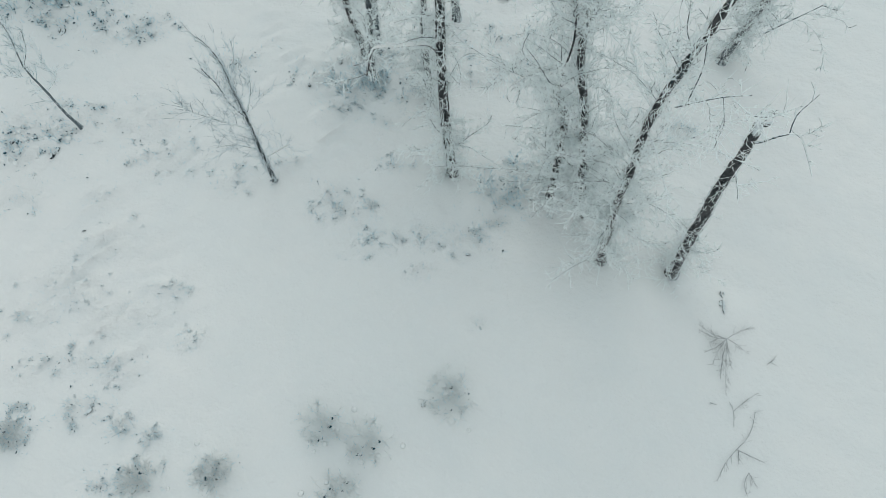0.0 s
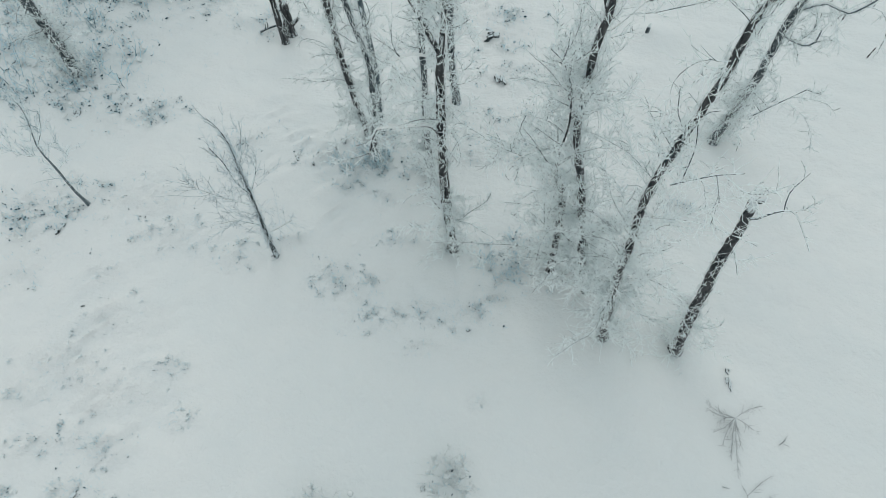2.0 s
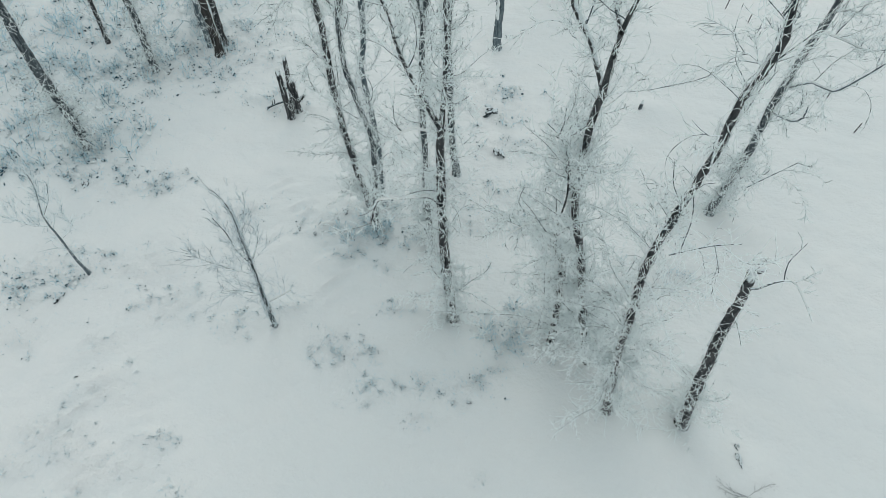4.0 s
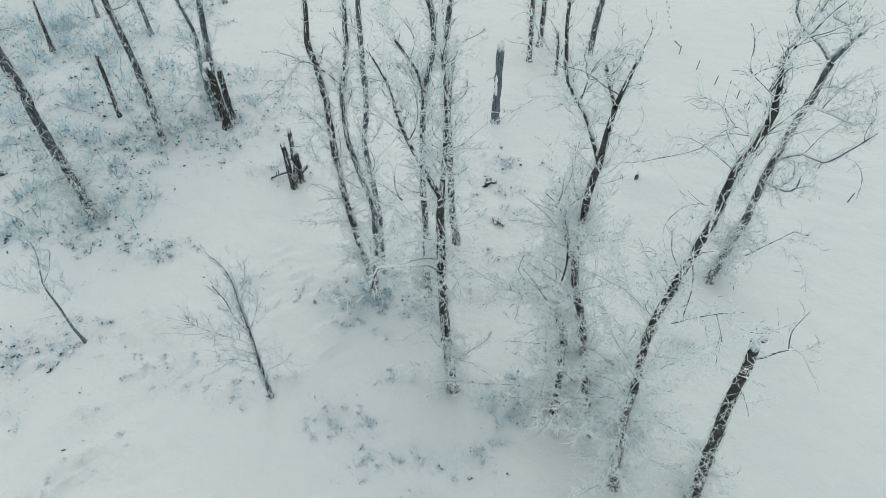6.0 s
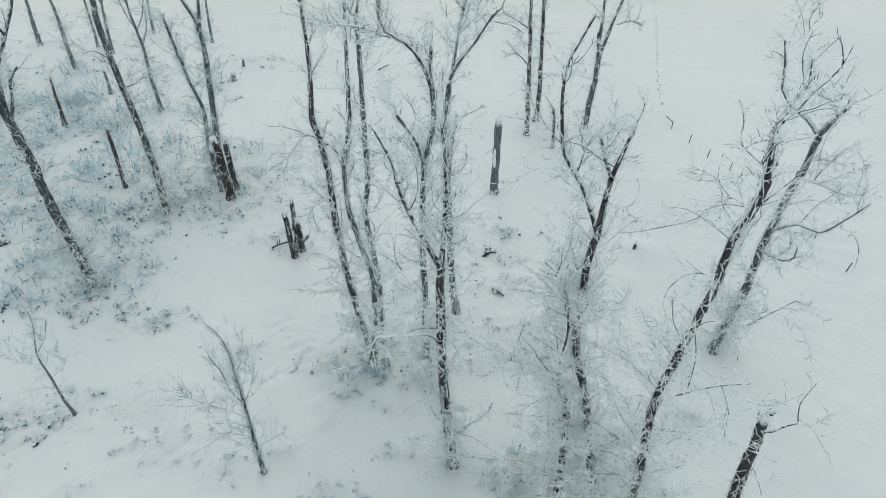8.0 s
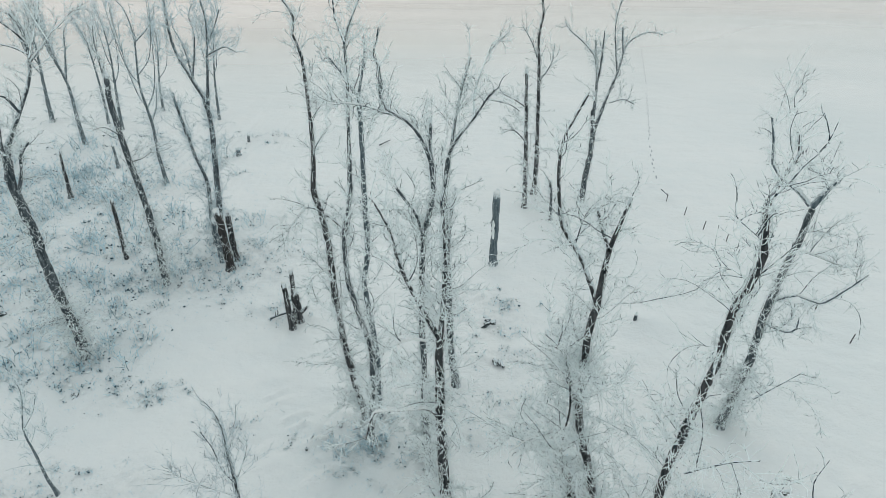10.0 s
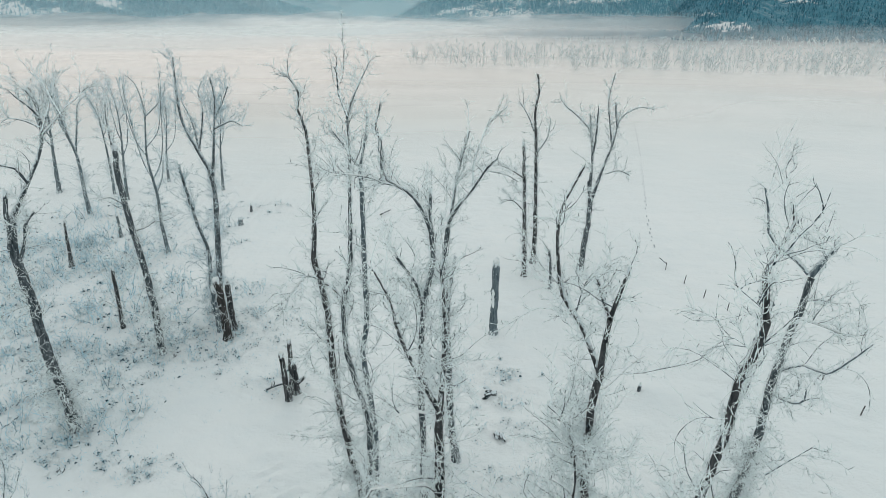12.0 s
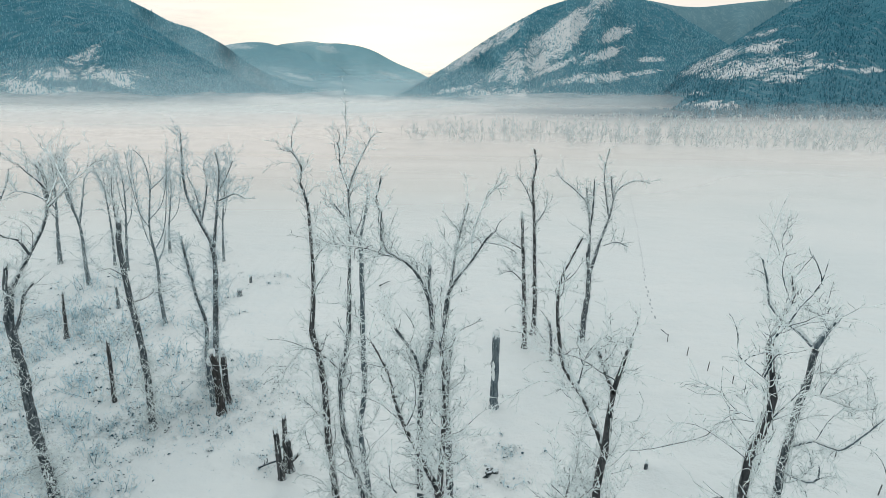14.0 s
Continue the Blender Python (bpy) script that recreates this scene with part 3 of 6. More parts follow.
def ground_z(x, y):
    x, y = np.asarray(x, float), np.asarray(y, float)
    z = sum(h * np.sin(kx * x + ky * y + p) for kx, ky, p, h in WAVES)
    z = z * np.exp(-(np.maximum(np.hypot(x, y) - 50, 0) / 60) ** 2)
    for mx, my, mr, mh in MOUNDS:
        z = z + mh * np.exp(-((x - mx) ** 2 + (y - my) ** 2) / mr ** 2)
    z = z + brushy(x, y) * (0.10 + 0.10 * np.sin(x * 2.9 + 1.7 * np.sin(y * 1.3)) * np.sin(y * 3.3 + 1.3 * np.sin(x * 1.7)) + 0.09 * np.sin(x * 5.3 + 2 * y + 2 * np.sin(y * 2.3)) * np.sin(y * 6.1 - x) + 0.05 * np.sin(x * 9.1 - 3 * y + np.sin(x * 3.7)) * np.sin(y * 8.3 + 2.2 * x))
    z = z + ribbed(x, y)
    return z if z.ndim else float(z)


def build_ground():
    def axis(lo, hi, step, far):
        inner = np.arange(lo, hi + step, step)
        grow = step * 1.16 ** np.arange(1, 80)
        out = np.cumsum(grow)
        out = out[out < far]
        return np.concatenate([(lo - out)[::-1], inner, hi + out])
    X, Y = axis(-36, 28, 0.25, 4700), axis(-1, 46, 0.25, 4700)
    gx, gy = np.meshgrid(X, Y, indexing="ij")
    V = np.stack([gx, gy, ground_z(gx, gy)], -1).reshape(-1, 3)
    i = np.arange(len(X) * len(Y)).reshape(len(X), len(Y))
    Q = np.stack([i[:-1, :-1], i[1:, :-1], i[1:, 1:], i[:-1, 1:]], -1).reshape(-1, 4)
    me = np_mesh("ground", V, Q)
    me.attributes.new("brushy", "FLOAT", "POINT").data.foreach_set("value", brushy(gx, gy).astype(np.float32).ravel())
    me.materials.append(SNOW)
    tagged(new("ground", me), "flat valley floor under smooth wind-drifted snow", "ground", kind="structure")


build_ground()


# ---- mountains across the valley ----
def bumpy(a, b, seed, waves=14, lo=1.0, hi=12.0):
    r = np.random.default_rng(seed)
    z = 0
    for _ in range(waves):
        k = r.uniform(lo, hi)
        t = r.uniform(0, 6.28)
        z = z + np.sin(a * k * math.cos(t) + b * k * math.sin(t) + r.uniform(0, 6.28)) / k ** 0.7
    return z / waves ** 0.5


def mountain(seed, crest, near, far, clearings, forest, rough, label, trees=0, cols=220, rows=60, needles=None):
    """crest: (azimuth, elevation) in degrees along its skyline as seen over the valley; clearings: (azimuth, elevation, half width, half height, slant)."""
    rng = np.random.default_rng(seed)
    ca = np.array(crest)
    az = np.linspace(ca[0, 0], ca[-1, 0], cols)
    el = np.interp(az, ca[:, 0], ca[:, 1])
    el = np.convolve(np.pad(el, 3, "edge"), np.ones(7) / 7, "valid")
    top = EYE + np.tan(np.radians(el)) * far / np.cos(np.radians(az)) + 2.0
    s = np.concatenate([np.linspace(0, 1, rows), np.linspace(1, 0, 9)[1:]])
    back = np.concatenate([np.zeros(rows), np.linspace(0, 1, 9)[1:]])
    A, S = np.meshgrid(az, s, indexing="ij")
    B = np.meshgrid(az, back, indexing="ij")[1]
    end = np.minimum((A - ca[0, 0]) / 7, (ca[-1, 0] - A) / 7)
    foot = near + (0.85 * far - near) * (1 - np.clip(end, 0, 1)) ** 2
    D = (foot + (far - foot) * S) * (B == 0) + (far * (1 + 0.35 * B)) * (B > 0)
    D = D / np.cos(np.radians(A))
    Z = np.maximum(top, 3)[:, None] * (S ** 1.15)
    env = np.clip(4 * S * (1 - S), 0, 1)
    Z = Z * (1 + rough * env * bumpy(A * 0.35, S * 3.0, seed)) - 3.0 * (S < 0.02)
    D = D * (1 + 0.10 * env * bumpy(A * 0.5, S * 1.0, seed + 1, lo=1, hi=6))
    a = np.radians(A)
    V = np.stack([np.sin(a) * D, np.cos(a) * D, Z], -1)
    E = np.degrees(np.arctan2(Z - EYE, D))
    mask = np.full(A.shape, -1.0)
    n1 = bumpy(A * 2.2, E * 4.0, seed + 2, 22, 0.6, 7.0)
    for caz, cel, wa, we, slant in clearings:
        du, dv = (A - caz) / wa, (E - cel - slant * (A - caz)) / we
        mask = np.maximum(mask, 1.0 - du ** 2 - dv ** 2)
    mask = np.clip(mask + 0.38 * n1, -1, 1.5)
    i = np.arange(A.size).reshape(A.shape)
    Q = np.stack([i[:-1, :-1], i[1:, :-1], i[1:, 1:], i[:-1, 1:]], -1).reshape(-1, 4)
    me = np_mesh("mountain", V.reshape(-1, 3), Q)
    me.materials.append(forest)
    me.attributes.new("clearing", "FLOAT", "POINT").data.foreach_set("value", mask.astype(np.float32).ravel())
    snowy = mask > 0.35
    ob = tagged(new("mountain", me), label, "mountain", kind="structure")
    if trees:
        ci, cj = rng.integers(0, cols - 1, trees), rng.integers(2, rows - 1, trees)
        keep = ~(snowy[ci, cj] & (rng.random(trees) < 0.45))
        stand = bumpy(A * 1.1, S * 9.0, seed + 5, 18, 0.7, 6.0)[ci, cj]
        keep &= rng.random(trees) < np.clip(0.62 + 0.6 * stand, 0.12, 1.0)
        ci, cj = ci[keep], cj[keep]
        n = len(ci)
        w1, w2 = rng.random((n, 1)), rng.random((n, 1))
        p = V[ci, cj] + (V[ci + 1, cj] - V[ci, cj]) * w1 + (V[ci, cj + 1] - V[ci, cj]) * w2
        h = rng.uniform(3.5, 8.5, n) * (0.42 + 0.42 * near / 1000)
        r = h * rng.uniform(0.16, 0.26, n)
        ang = rng.uniform(0, 6.28, (n, 1)) + np.arange(3) * 2 * np.pi / 3
        ring = np.stack([p[:, None, 0] + np.cos(ang) * r[:, None], p[:, None, 1] + np.sin(ang) * r[:, None], np.repeat(p[:, 2:3], 3, 1) - 1], -1)
        tip = p + np.stack([np.zeros(n), np.zeros(n), h], -1)
        W = np.concatenate([ring, tip[:, None]], 1).reshape(-1, 3)
        b = (np.arange(n) * 4)[:, None, None]
        k = np.arange(3)
        tri = b + np.stack([k, (k + 1) % 3, np.full(3, 3)], -1)[None]
        fm = np_mesh("conifers", W, tri.reshape(-1, 3), False)
        fm.materials.append(needles or CONIFER)
        tagged(new("conifer_forest", fm), "dark snow-dusted conifers, tinted with haze, covering the mountain slope", "forest", kind="stuff")
    return ob


# Aerial haze is tinted into these base colours, paler for farther slopes.
CONIFER = twig_material("haze_tinted_snowy_conifers", (0.20, 0.46, 0.56), (0.06, 0.25, 0.33), 0.38)
CONIFER_SOFT = twig_material("haze_tinted_soft_conifers", (0.30, 0.57, 0.66), (0.09, 0.31, 0.39), 0.45)
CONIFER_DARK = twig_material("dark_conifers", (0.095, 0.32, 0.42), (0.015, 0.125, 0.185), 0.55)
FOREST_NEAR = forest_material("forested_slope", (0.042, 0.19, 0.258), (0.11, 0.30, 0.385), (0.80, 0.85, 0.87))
FOREST_MID = forest_material("haze_tinted_mid_slope", (0.14, 0.30, 0.37), (0.20, 0.37, 0.43), (0.66, 0.75, 0.78))
FOREST_FAR = forest_material("haze_tinted_far_slope", (0.225, 0.46, 0.535), (0.295, 0.52, 0.59), (0.46, 0.63, 0.68))
FOREST_RIDGE = forest_material("haze_tinted_far_ridge", (0.15, 0.37, 0.45), (0.22, 0.44, 0.52), (0.52, 0.68, 0.73))
FOREST_SOFT = forest_material("haze_tinted_soft_slope", (0.095, 0.28, 0.355), (0.165, 0.375, 0.46), (0.72, 0.80, 0.83))

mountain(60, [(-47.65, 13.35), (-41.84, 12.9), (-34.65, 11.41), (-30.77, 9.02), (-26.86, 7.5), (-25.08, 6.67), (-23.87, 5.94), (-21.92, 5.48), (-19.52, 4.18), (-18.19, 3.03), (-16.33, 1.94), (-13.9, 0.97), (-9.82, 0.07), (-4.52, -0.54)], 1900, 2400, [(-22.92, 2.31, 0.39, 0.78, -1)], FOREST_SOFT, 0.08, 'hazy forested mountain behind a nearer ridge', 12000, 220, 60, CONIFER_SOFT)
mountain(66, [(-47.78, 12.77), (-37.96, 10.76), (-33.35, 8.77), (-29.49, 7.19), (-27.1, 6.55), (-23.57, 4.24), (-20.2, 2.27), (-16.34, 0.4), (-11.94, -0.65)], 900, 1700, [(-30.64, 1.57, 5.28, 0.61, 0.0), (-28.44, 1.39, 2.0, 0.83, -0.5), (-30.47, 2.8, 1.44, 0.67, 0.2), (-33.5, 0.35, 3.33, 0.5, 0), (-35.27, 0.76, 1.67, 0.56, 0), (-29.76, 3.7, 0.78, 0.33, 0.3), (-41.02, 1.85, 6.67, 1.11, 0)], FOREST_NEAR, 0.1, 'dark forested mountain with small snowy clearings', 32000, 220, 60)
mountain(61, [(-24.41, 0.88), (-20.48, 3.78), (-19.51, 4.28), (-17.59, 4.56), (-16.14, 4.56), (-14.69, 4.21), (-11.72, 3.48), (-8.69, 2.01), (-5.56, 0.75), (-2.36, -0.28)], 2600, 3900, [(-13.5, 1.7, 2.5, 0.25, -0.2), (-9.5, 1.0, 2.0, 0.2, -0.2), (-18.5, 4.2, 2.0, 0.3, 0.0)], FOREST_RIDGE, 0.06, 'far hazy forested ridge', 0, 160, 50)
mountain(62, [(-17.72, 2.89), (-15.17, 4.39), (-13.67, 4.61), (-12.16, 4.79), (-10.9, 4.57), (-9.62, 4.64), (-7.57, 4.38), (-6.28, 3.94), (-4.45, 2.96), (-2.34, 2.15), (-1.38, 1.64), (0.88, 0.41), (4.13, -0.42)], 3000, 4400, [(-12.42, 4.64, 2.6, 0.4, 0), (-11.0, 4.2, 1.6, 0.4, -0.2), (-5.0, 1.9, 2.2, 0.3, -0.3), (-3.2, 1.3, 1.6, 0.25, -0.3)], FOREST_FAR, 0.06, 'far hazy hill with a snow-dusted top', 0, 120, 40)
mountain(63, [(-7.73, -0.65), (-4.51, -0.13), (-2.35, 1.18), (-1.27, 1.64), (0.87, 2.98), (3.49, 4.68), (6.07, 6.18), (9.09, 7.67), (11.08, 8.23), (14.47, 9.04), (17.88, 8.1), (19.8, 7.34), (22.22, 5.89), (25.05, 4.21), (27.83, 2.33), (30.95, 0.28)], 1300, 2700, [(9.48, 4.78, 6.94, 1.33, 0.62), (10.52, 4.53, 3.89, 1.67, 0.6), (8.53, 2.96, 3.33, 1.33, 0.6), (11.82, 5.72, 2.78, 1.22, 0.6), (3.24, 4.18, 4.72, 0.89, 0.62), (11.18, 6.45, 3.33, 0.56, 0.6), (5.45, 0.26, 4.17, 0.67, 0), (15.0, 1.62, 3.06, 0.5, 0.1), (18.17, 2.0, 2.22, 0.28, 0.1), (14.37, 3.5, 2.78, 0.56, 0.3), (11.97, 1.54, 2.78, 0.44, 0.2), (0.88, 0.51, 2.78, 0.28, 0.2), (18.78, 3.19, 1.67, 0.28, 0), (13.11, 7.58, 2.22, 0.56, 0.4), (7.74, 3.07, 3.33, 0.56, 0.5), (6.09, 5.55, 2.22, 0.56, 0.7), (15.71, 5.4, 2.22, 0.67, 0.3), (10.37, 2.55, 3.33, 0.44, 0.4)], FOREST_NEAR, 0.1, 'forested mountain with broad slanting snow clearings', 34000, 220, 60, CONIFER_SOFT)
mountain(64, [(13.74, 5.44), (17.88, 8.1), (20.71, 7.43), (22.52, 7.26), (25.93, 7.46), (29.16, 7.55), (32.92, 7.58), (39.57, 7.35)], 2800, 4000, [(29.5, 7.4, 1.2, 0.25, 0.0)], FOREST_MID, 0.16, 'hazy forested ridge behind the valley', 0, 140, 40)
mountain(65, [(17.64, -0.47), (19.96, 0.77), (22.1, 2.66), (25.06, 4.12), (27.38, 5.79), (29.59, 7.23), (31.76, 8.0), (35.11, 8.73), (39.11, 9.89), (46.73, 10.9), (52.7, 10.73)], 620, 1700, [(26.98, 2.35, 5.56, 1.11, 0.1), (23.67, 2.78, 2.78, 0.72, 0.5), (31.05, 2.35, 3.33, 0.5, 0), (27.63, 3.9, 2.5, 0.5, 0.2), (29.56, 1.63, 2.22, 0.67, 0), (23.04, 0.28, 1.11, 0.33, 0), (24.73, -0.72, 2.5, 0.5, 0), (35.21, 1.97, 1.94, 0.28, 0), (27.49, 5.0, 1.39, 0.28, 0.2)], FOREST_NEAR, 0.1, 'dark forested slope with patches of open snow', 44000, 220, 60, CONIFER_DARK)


# ---- fog lying on the flats: a few drifting veils, one behind the other ----
def fog_veil(y0, slope, top, peak, seed, right, foot=0.0, tint=(1.0, 0.97, 0.95, 1), left=-1.3, lean=2.0, fade=(-0.1, 0.42)):
    X = np.linspace(left * y0 - 60, 1.15 * y0 + 60, 60)
    Y = y0 + slope * X + 6 * np.sin(X * 0.02 + seed)
    Z = np.linspace(-0.5, top * 1.05, 5)
    V = np.stack([np.repeat(X, 5), np.repeat(Y, 5) + np.tile(Z, 60) * lean, np.tile(Z, 60)], -1)
    i = np.arange(300).reshape(60, 5)
    Q = np.stack([i[:-1, :-1], i[1:, :-1], i[1:, 1:], i[:-1, 1:]], -1).reshape(-1, 4)
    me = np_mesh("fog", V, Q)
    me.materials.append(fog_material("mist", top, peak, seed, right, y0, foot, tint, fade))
    tagged(new("fog_haze_sheet", me), "pale thin sheet standing in for valley fog and blue haze", "fog", kind="stuff")


for y0, slope, top, peak, seed, right, foot in ((140, -0.15, 9, 0.32, 6, 0.8, 5), (200, -0.25, 12, 0.42, 7, 0.7, 5), (238, -0.30, 9, 0.42, 1, 1.0, 0.0), (262, -0.30, 9, 0.45, 2, 1.0, 0.0), (285, -0.30, 12, 0.5, 10, 0.9, 0.0),
                                                (350, -0.28, 17, 0.7, 3, 0.9, 0), (440, -0.28, 15, 0.75, 9, 0.9, 0), (560, -0.1, 23, 0.85, 4, 0.3, 0), (900, 0.0, 38, 0.97, 5, 0.35, 0)):
    fog_veil(y0, slope, top, peak, seed, right, foot)
# blue-tinted sheets stand in for aerial haze in front of the slopes
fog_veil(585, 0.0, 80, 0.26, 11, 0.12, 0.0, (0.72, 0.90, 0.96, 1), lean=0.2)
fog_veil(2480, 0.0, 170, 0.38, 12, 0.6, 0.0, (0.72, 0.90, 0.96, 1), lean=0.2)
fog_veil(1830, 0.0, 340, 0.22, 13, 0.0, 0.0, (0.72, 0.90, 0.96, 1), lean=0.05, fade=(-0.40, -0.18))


def mist_layer():
    """Thin sheet tinted warm to stand in for mist and haze over the open flats, thickening with the distance and away
    from the near shore.
    """
    m, n, l, bsdf = material("tinted_mist_sheet")
    n.remove(bsdf)
    geo = n.new("ShaderNodeNewGeometry")
    sp = n.new("ShaderNodeSeparateXYZ")
    l.new(geo.outputs["Position"], sp.inputs[0])
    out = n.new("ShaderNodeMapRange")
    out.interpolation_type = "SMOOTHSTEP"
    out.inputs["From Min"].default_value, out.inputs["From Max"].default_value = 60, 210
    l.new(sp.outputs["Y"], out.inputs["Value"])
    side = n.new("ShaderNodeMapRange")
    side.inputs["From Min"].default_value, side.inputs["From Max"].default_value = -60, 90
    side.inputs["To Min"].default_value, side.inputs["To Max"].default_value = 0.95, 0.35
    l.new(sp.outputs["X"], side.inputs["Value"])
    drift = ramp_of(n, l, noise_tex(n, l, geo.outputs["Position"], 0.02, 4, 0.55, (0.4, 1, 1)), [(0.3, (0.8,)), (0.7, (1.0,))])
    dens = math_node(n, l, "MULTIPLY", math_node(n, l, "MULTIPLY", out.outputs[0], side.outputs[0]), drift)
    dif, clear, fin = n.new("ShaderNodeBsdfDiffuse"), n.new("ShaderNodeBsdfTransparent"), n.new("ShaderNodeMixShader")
    # warm glow of the haze is put into this colour
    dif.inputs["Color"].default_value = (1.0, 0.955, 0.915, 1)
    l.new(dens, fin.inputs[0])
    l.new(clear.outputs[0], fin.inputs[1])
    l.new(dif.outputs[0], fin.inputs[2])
    l.new(fin.outputs[0], n["Material Output"].inputs["Surface"])
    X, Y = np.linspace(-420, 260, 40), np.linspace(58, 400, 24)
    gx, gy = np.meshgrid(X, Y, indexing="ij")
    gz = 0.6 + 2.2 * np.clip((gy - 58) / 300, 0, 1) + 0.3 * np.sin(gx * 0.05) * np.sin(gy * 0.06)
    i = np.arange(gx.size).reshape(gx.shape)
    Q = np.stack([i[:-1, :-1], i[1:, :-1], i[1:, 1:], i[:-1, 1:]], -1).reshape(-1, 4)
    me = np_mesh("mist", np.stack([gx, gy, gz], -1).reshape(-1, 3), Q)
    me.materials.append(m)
    tagged(new("tinted_mist_sheet", me), "thin sheet tinted warm to stand in for mist over the snowy flats", "mist", kind="stuff")


mist_layer()


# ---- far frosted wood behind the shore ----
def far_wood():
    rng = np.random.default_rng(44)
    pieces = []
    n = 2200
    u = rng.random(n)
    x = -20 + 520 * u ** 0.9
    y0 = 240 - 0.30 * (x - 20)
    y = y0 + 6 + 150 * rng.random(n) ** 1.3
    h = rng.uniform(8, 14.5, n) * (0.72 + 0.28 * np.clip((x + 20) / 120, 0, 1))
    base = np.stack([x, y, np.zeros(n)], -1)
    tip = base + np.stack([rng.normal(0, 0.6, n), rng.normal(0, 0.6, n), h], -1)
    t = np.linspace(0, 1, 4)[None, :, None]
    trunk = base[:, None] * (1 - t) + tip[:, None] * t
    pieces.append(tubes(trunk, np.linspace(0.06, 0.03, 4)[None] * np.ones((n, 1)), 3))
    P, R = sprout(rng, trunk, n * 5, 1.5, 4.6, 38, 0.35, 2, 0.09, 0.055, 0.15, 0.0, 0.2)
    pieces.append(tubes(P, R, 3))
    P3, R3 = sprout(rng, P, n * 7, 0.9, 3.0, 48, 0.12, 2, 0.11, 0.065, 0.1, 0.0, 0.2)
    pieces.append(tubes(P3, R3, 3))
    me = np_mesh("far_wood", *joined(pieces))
    # Both twig tones are paled to carry the fog's low contrast.
    me.materials.append(twig_material("fog_tinted_far_twigs", (0.75, 0.82, 0.835), (0.60, 0.68, 0.70), 0.34))
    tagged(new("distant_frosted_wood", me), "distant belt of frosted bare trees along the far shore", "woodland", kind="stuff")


far_wood()


def flat_conifers():
    """Dark conifers on the flats at the mountain's foot, behind the frosted wood."""
    rng = np.random.default_rng(46)
    n = 13000
    x = rng.uniform(-40, 900, n)
    y = 455 - 0.30 * (x - 20) + 1000 * rng.random(n) ** 1.5
    h = rng.uniform(4.5, 9.5, n) * np.clip((x + 60) / 200, 0.4, 1)
    r = h * rng.uniform(0.16, 0.26, n)
    ang = rng.uniform(0, 6.28, (n, 1)) + np.arange(3) * 2 * np.pi / 3
    ring = np.stack([x[:, None] + np.cos(ang) * r[:, None], y[:, None] + np.sin(ang) * r[:, None], np.full((n, 3), -0.3)], -1)
    W = np.concatenate([ring, np.stack([x, y, h], -1)[:, None]], 1).reshape(-1, 3)
    k = np.arange(3)
    tri = (np.arange(n) * 4)[:, None, None] + np.stack([k, (k + 1) % 3, np.full(3, 3)], -1)[None]
    me = np_mesh("conifers", W, tri.reshape(-1, 3), False)
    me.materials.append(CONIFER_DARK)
    tagged(new("conifer_belt", me), "dark belt of conifers at the foot of the slope", "forest", kind="stuff")


flat_conifers()

# ---- trees of the grove ----
tree(1, -22.98, 29.42, [
    (0.315, 0.227, [(0, 0, 0), (0.01, 0.0, 2.47), (-0.19, 0.0, 4.59), (-0.29, 0.0, 7.17), (-0.26, 0.0, 9.14), (-0.4, 0.0, 11.15), (-0.42, 0.0, 12.5), (-0.25, 0.0, 13.42)]),
    (0.166, 0.046, [(-0.3, 0.0, 13.11), (-0.04, 0.14, 14.11), (0.99, 0.29, 15.82), (1.81, 0.43, 17.19), (2.21, 0.57, 18.4), (2.29, 0.71, 19.43), (2.17, 0.86, 20.13), (1.97, 1.0, 20.56)]),
    (0.136, 0.103, [(-0.35, -0.0, 12.8), (-0.3, -0.25, 14.45), (-0.05, -0.5, 15.64)]),
    (0.107, 0.06, [(-0.35, -0.0, 11.5), (0.2, -0.33, 12.94), (0.37, -0.67, 13.8), (0.89, -1.0, 14.5)])] + [
    (0.076, 0.033, [(2.15, 0.0, 18.3), (2.85, 0.67, 18.82), (3.57, 1.33, 19.44), (4.11, 2.0, 20.01)]),
    (0.076, 0.027, [(0.99, -0.0, 15.88), (0.58, -0.67, 16.85), (0.03, -1.33, 17.21), (-0.62, -2.0, 18.13)]),
    (0.06, 0.021, [(2.21, -0.0, 19.28), (1.83, -0.27, 19.88), (1.45, -0.53, 20.32), (1.17, -0.8, 20.76)]),
    (0.046, 0.023, [(3.19, 0.0, 19.25), (2.96, 0.2, 20.1), (2.79, 0.4, 20.8), (2.75, 0.6, 21.24)]),
    (0.045, 0.022, [(2.18, -0.0, 18.67), (1.55, -0.2, 19.12), (0.9, -0.4, 19.33), (0.51, -0.6, 19.16)]),
    (0.046, 0.023, [(2.17, 0.0, 18.49), (2.82, 0.27, 19.8), (3.3, 0.53, 20.82), (3.35, 0.8, 21.31)])] + [
    (0.046, 0.019, [(3.44, 0.0, 19.6), (4.11, 0.2, 20.02), (4.67, 0.4, 20.53)])], 'tall leaning cottonwood with dark forked trunk and frosted twigs', name='tree', amount=0.8, low=2.6, broken=(2,), crown=1.4, taper=0.4, shoots=2, boughs=3.0, web=12, thick=1.5, bark=BARK_FROST)
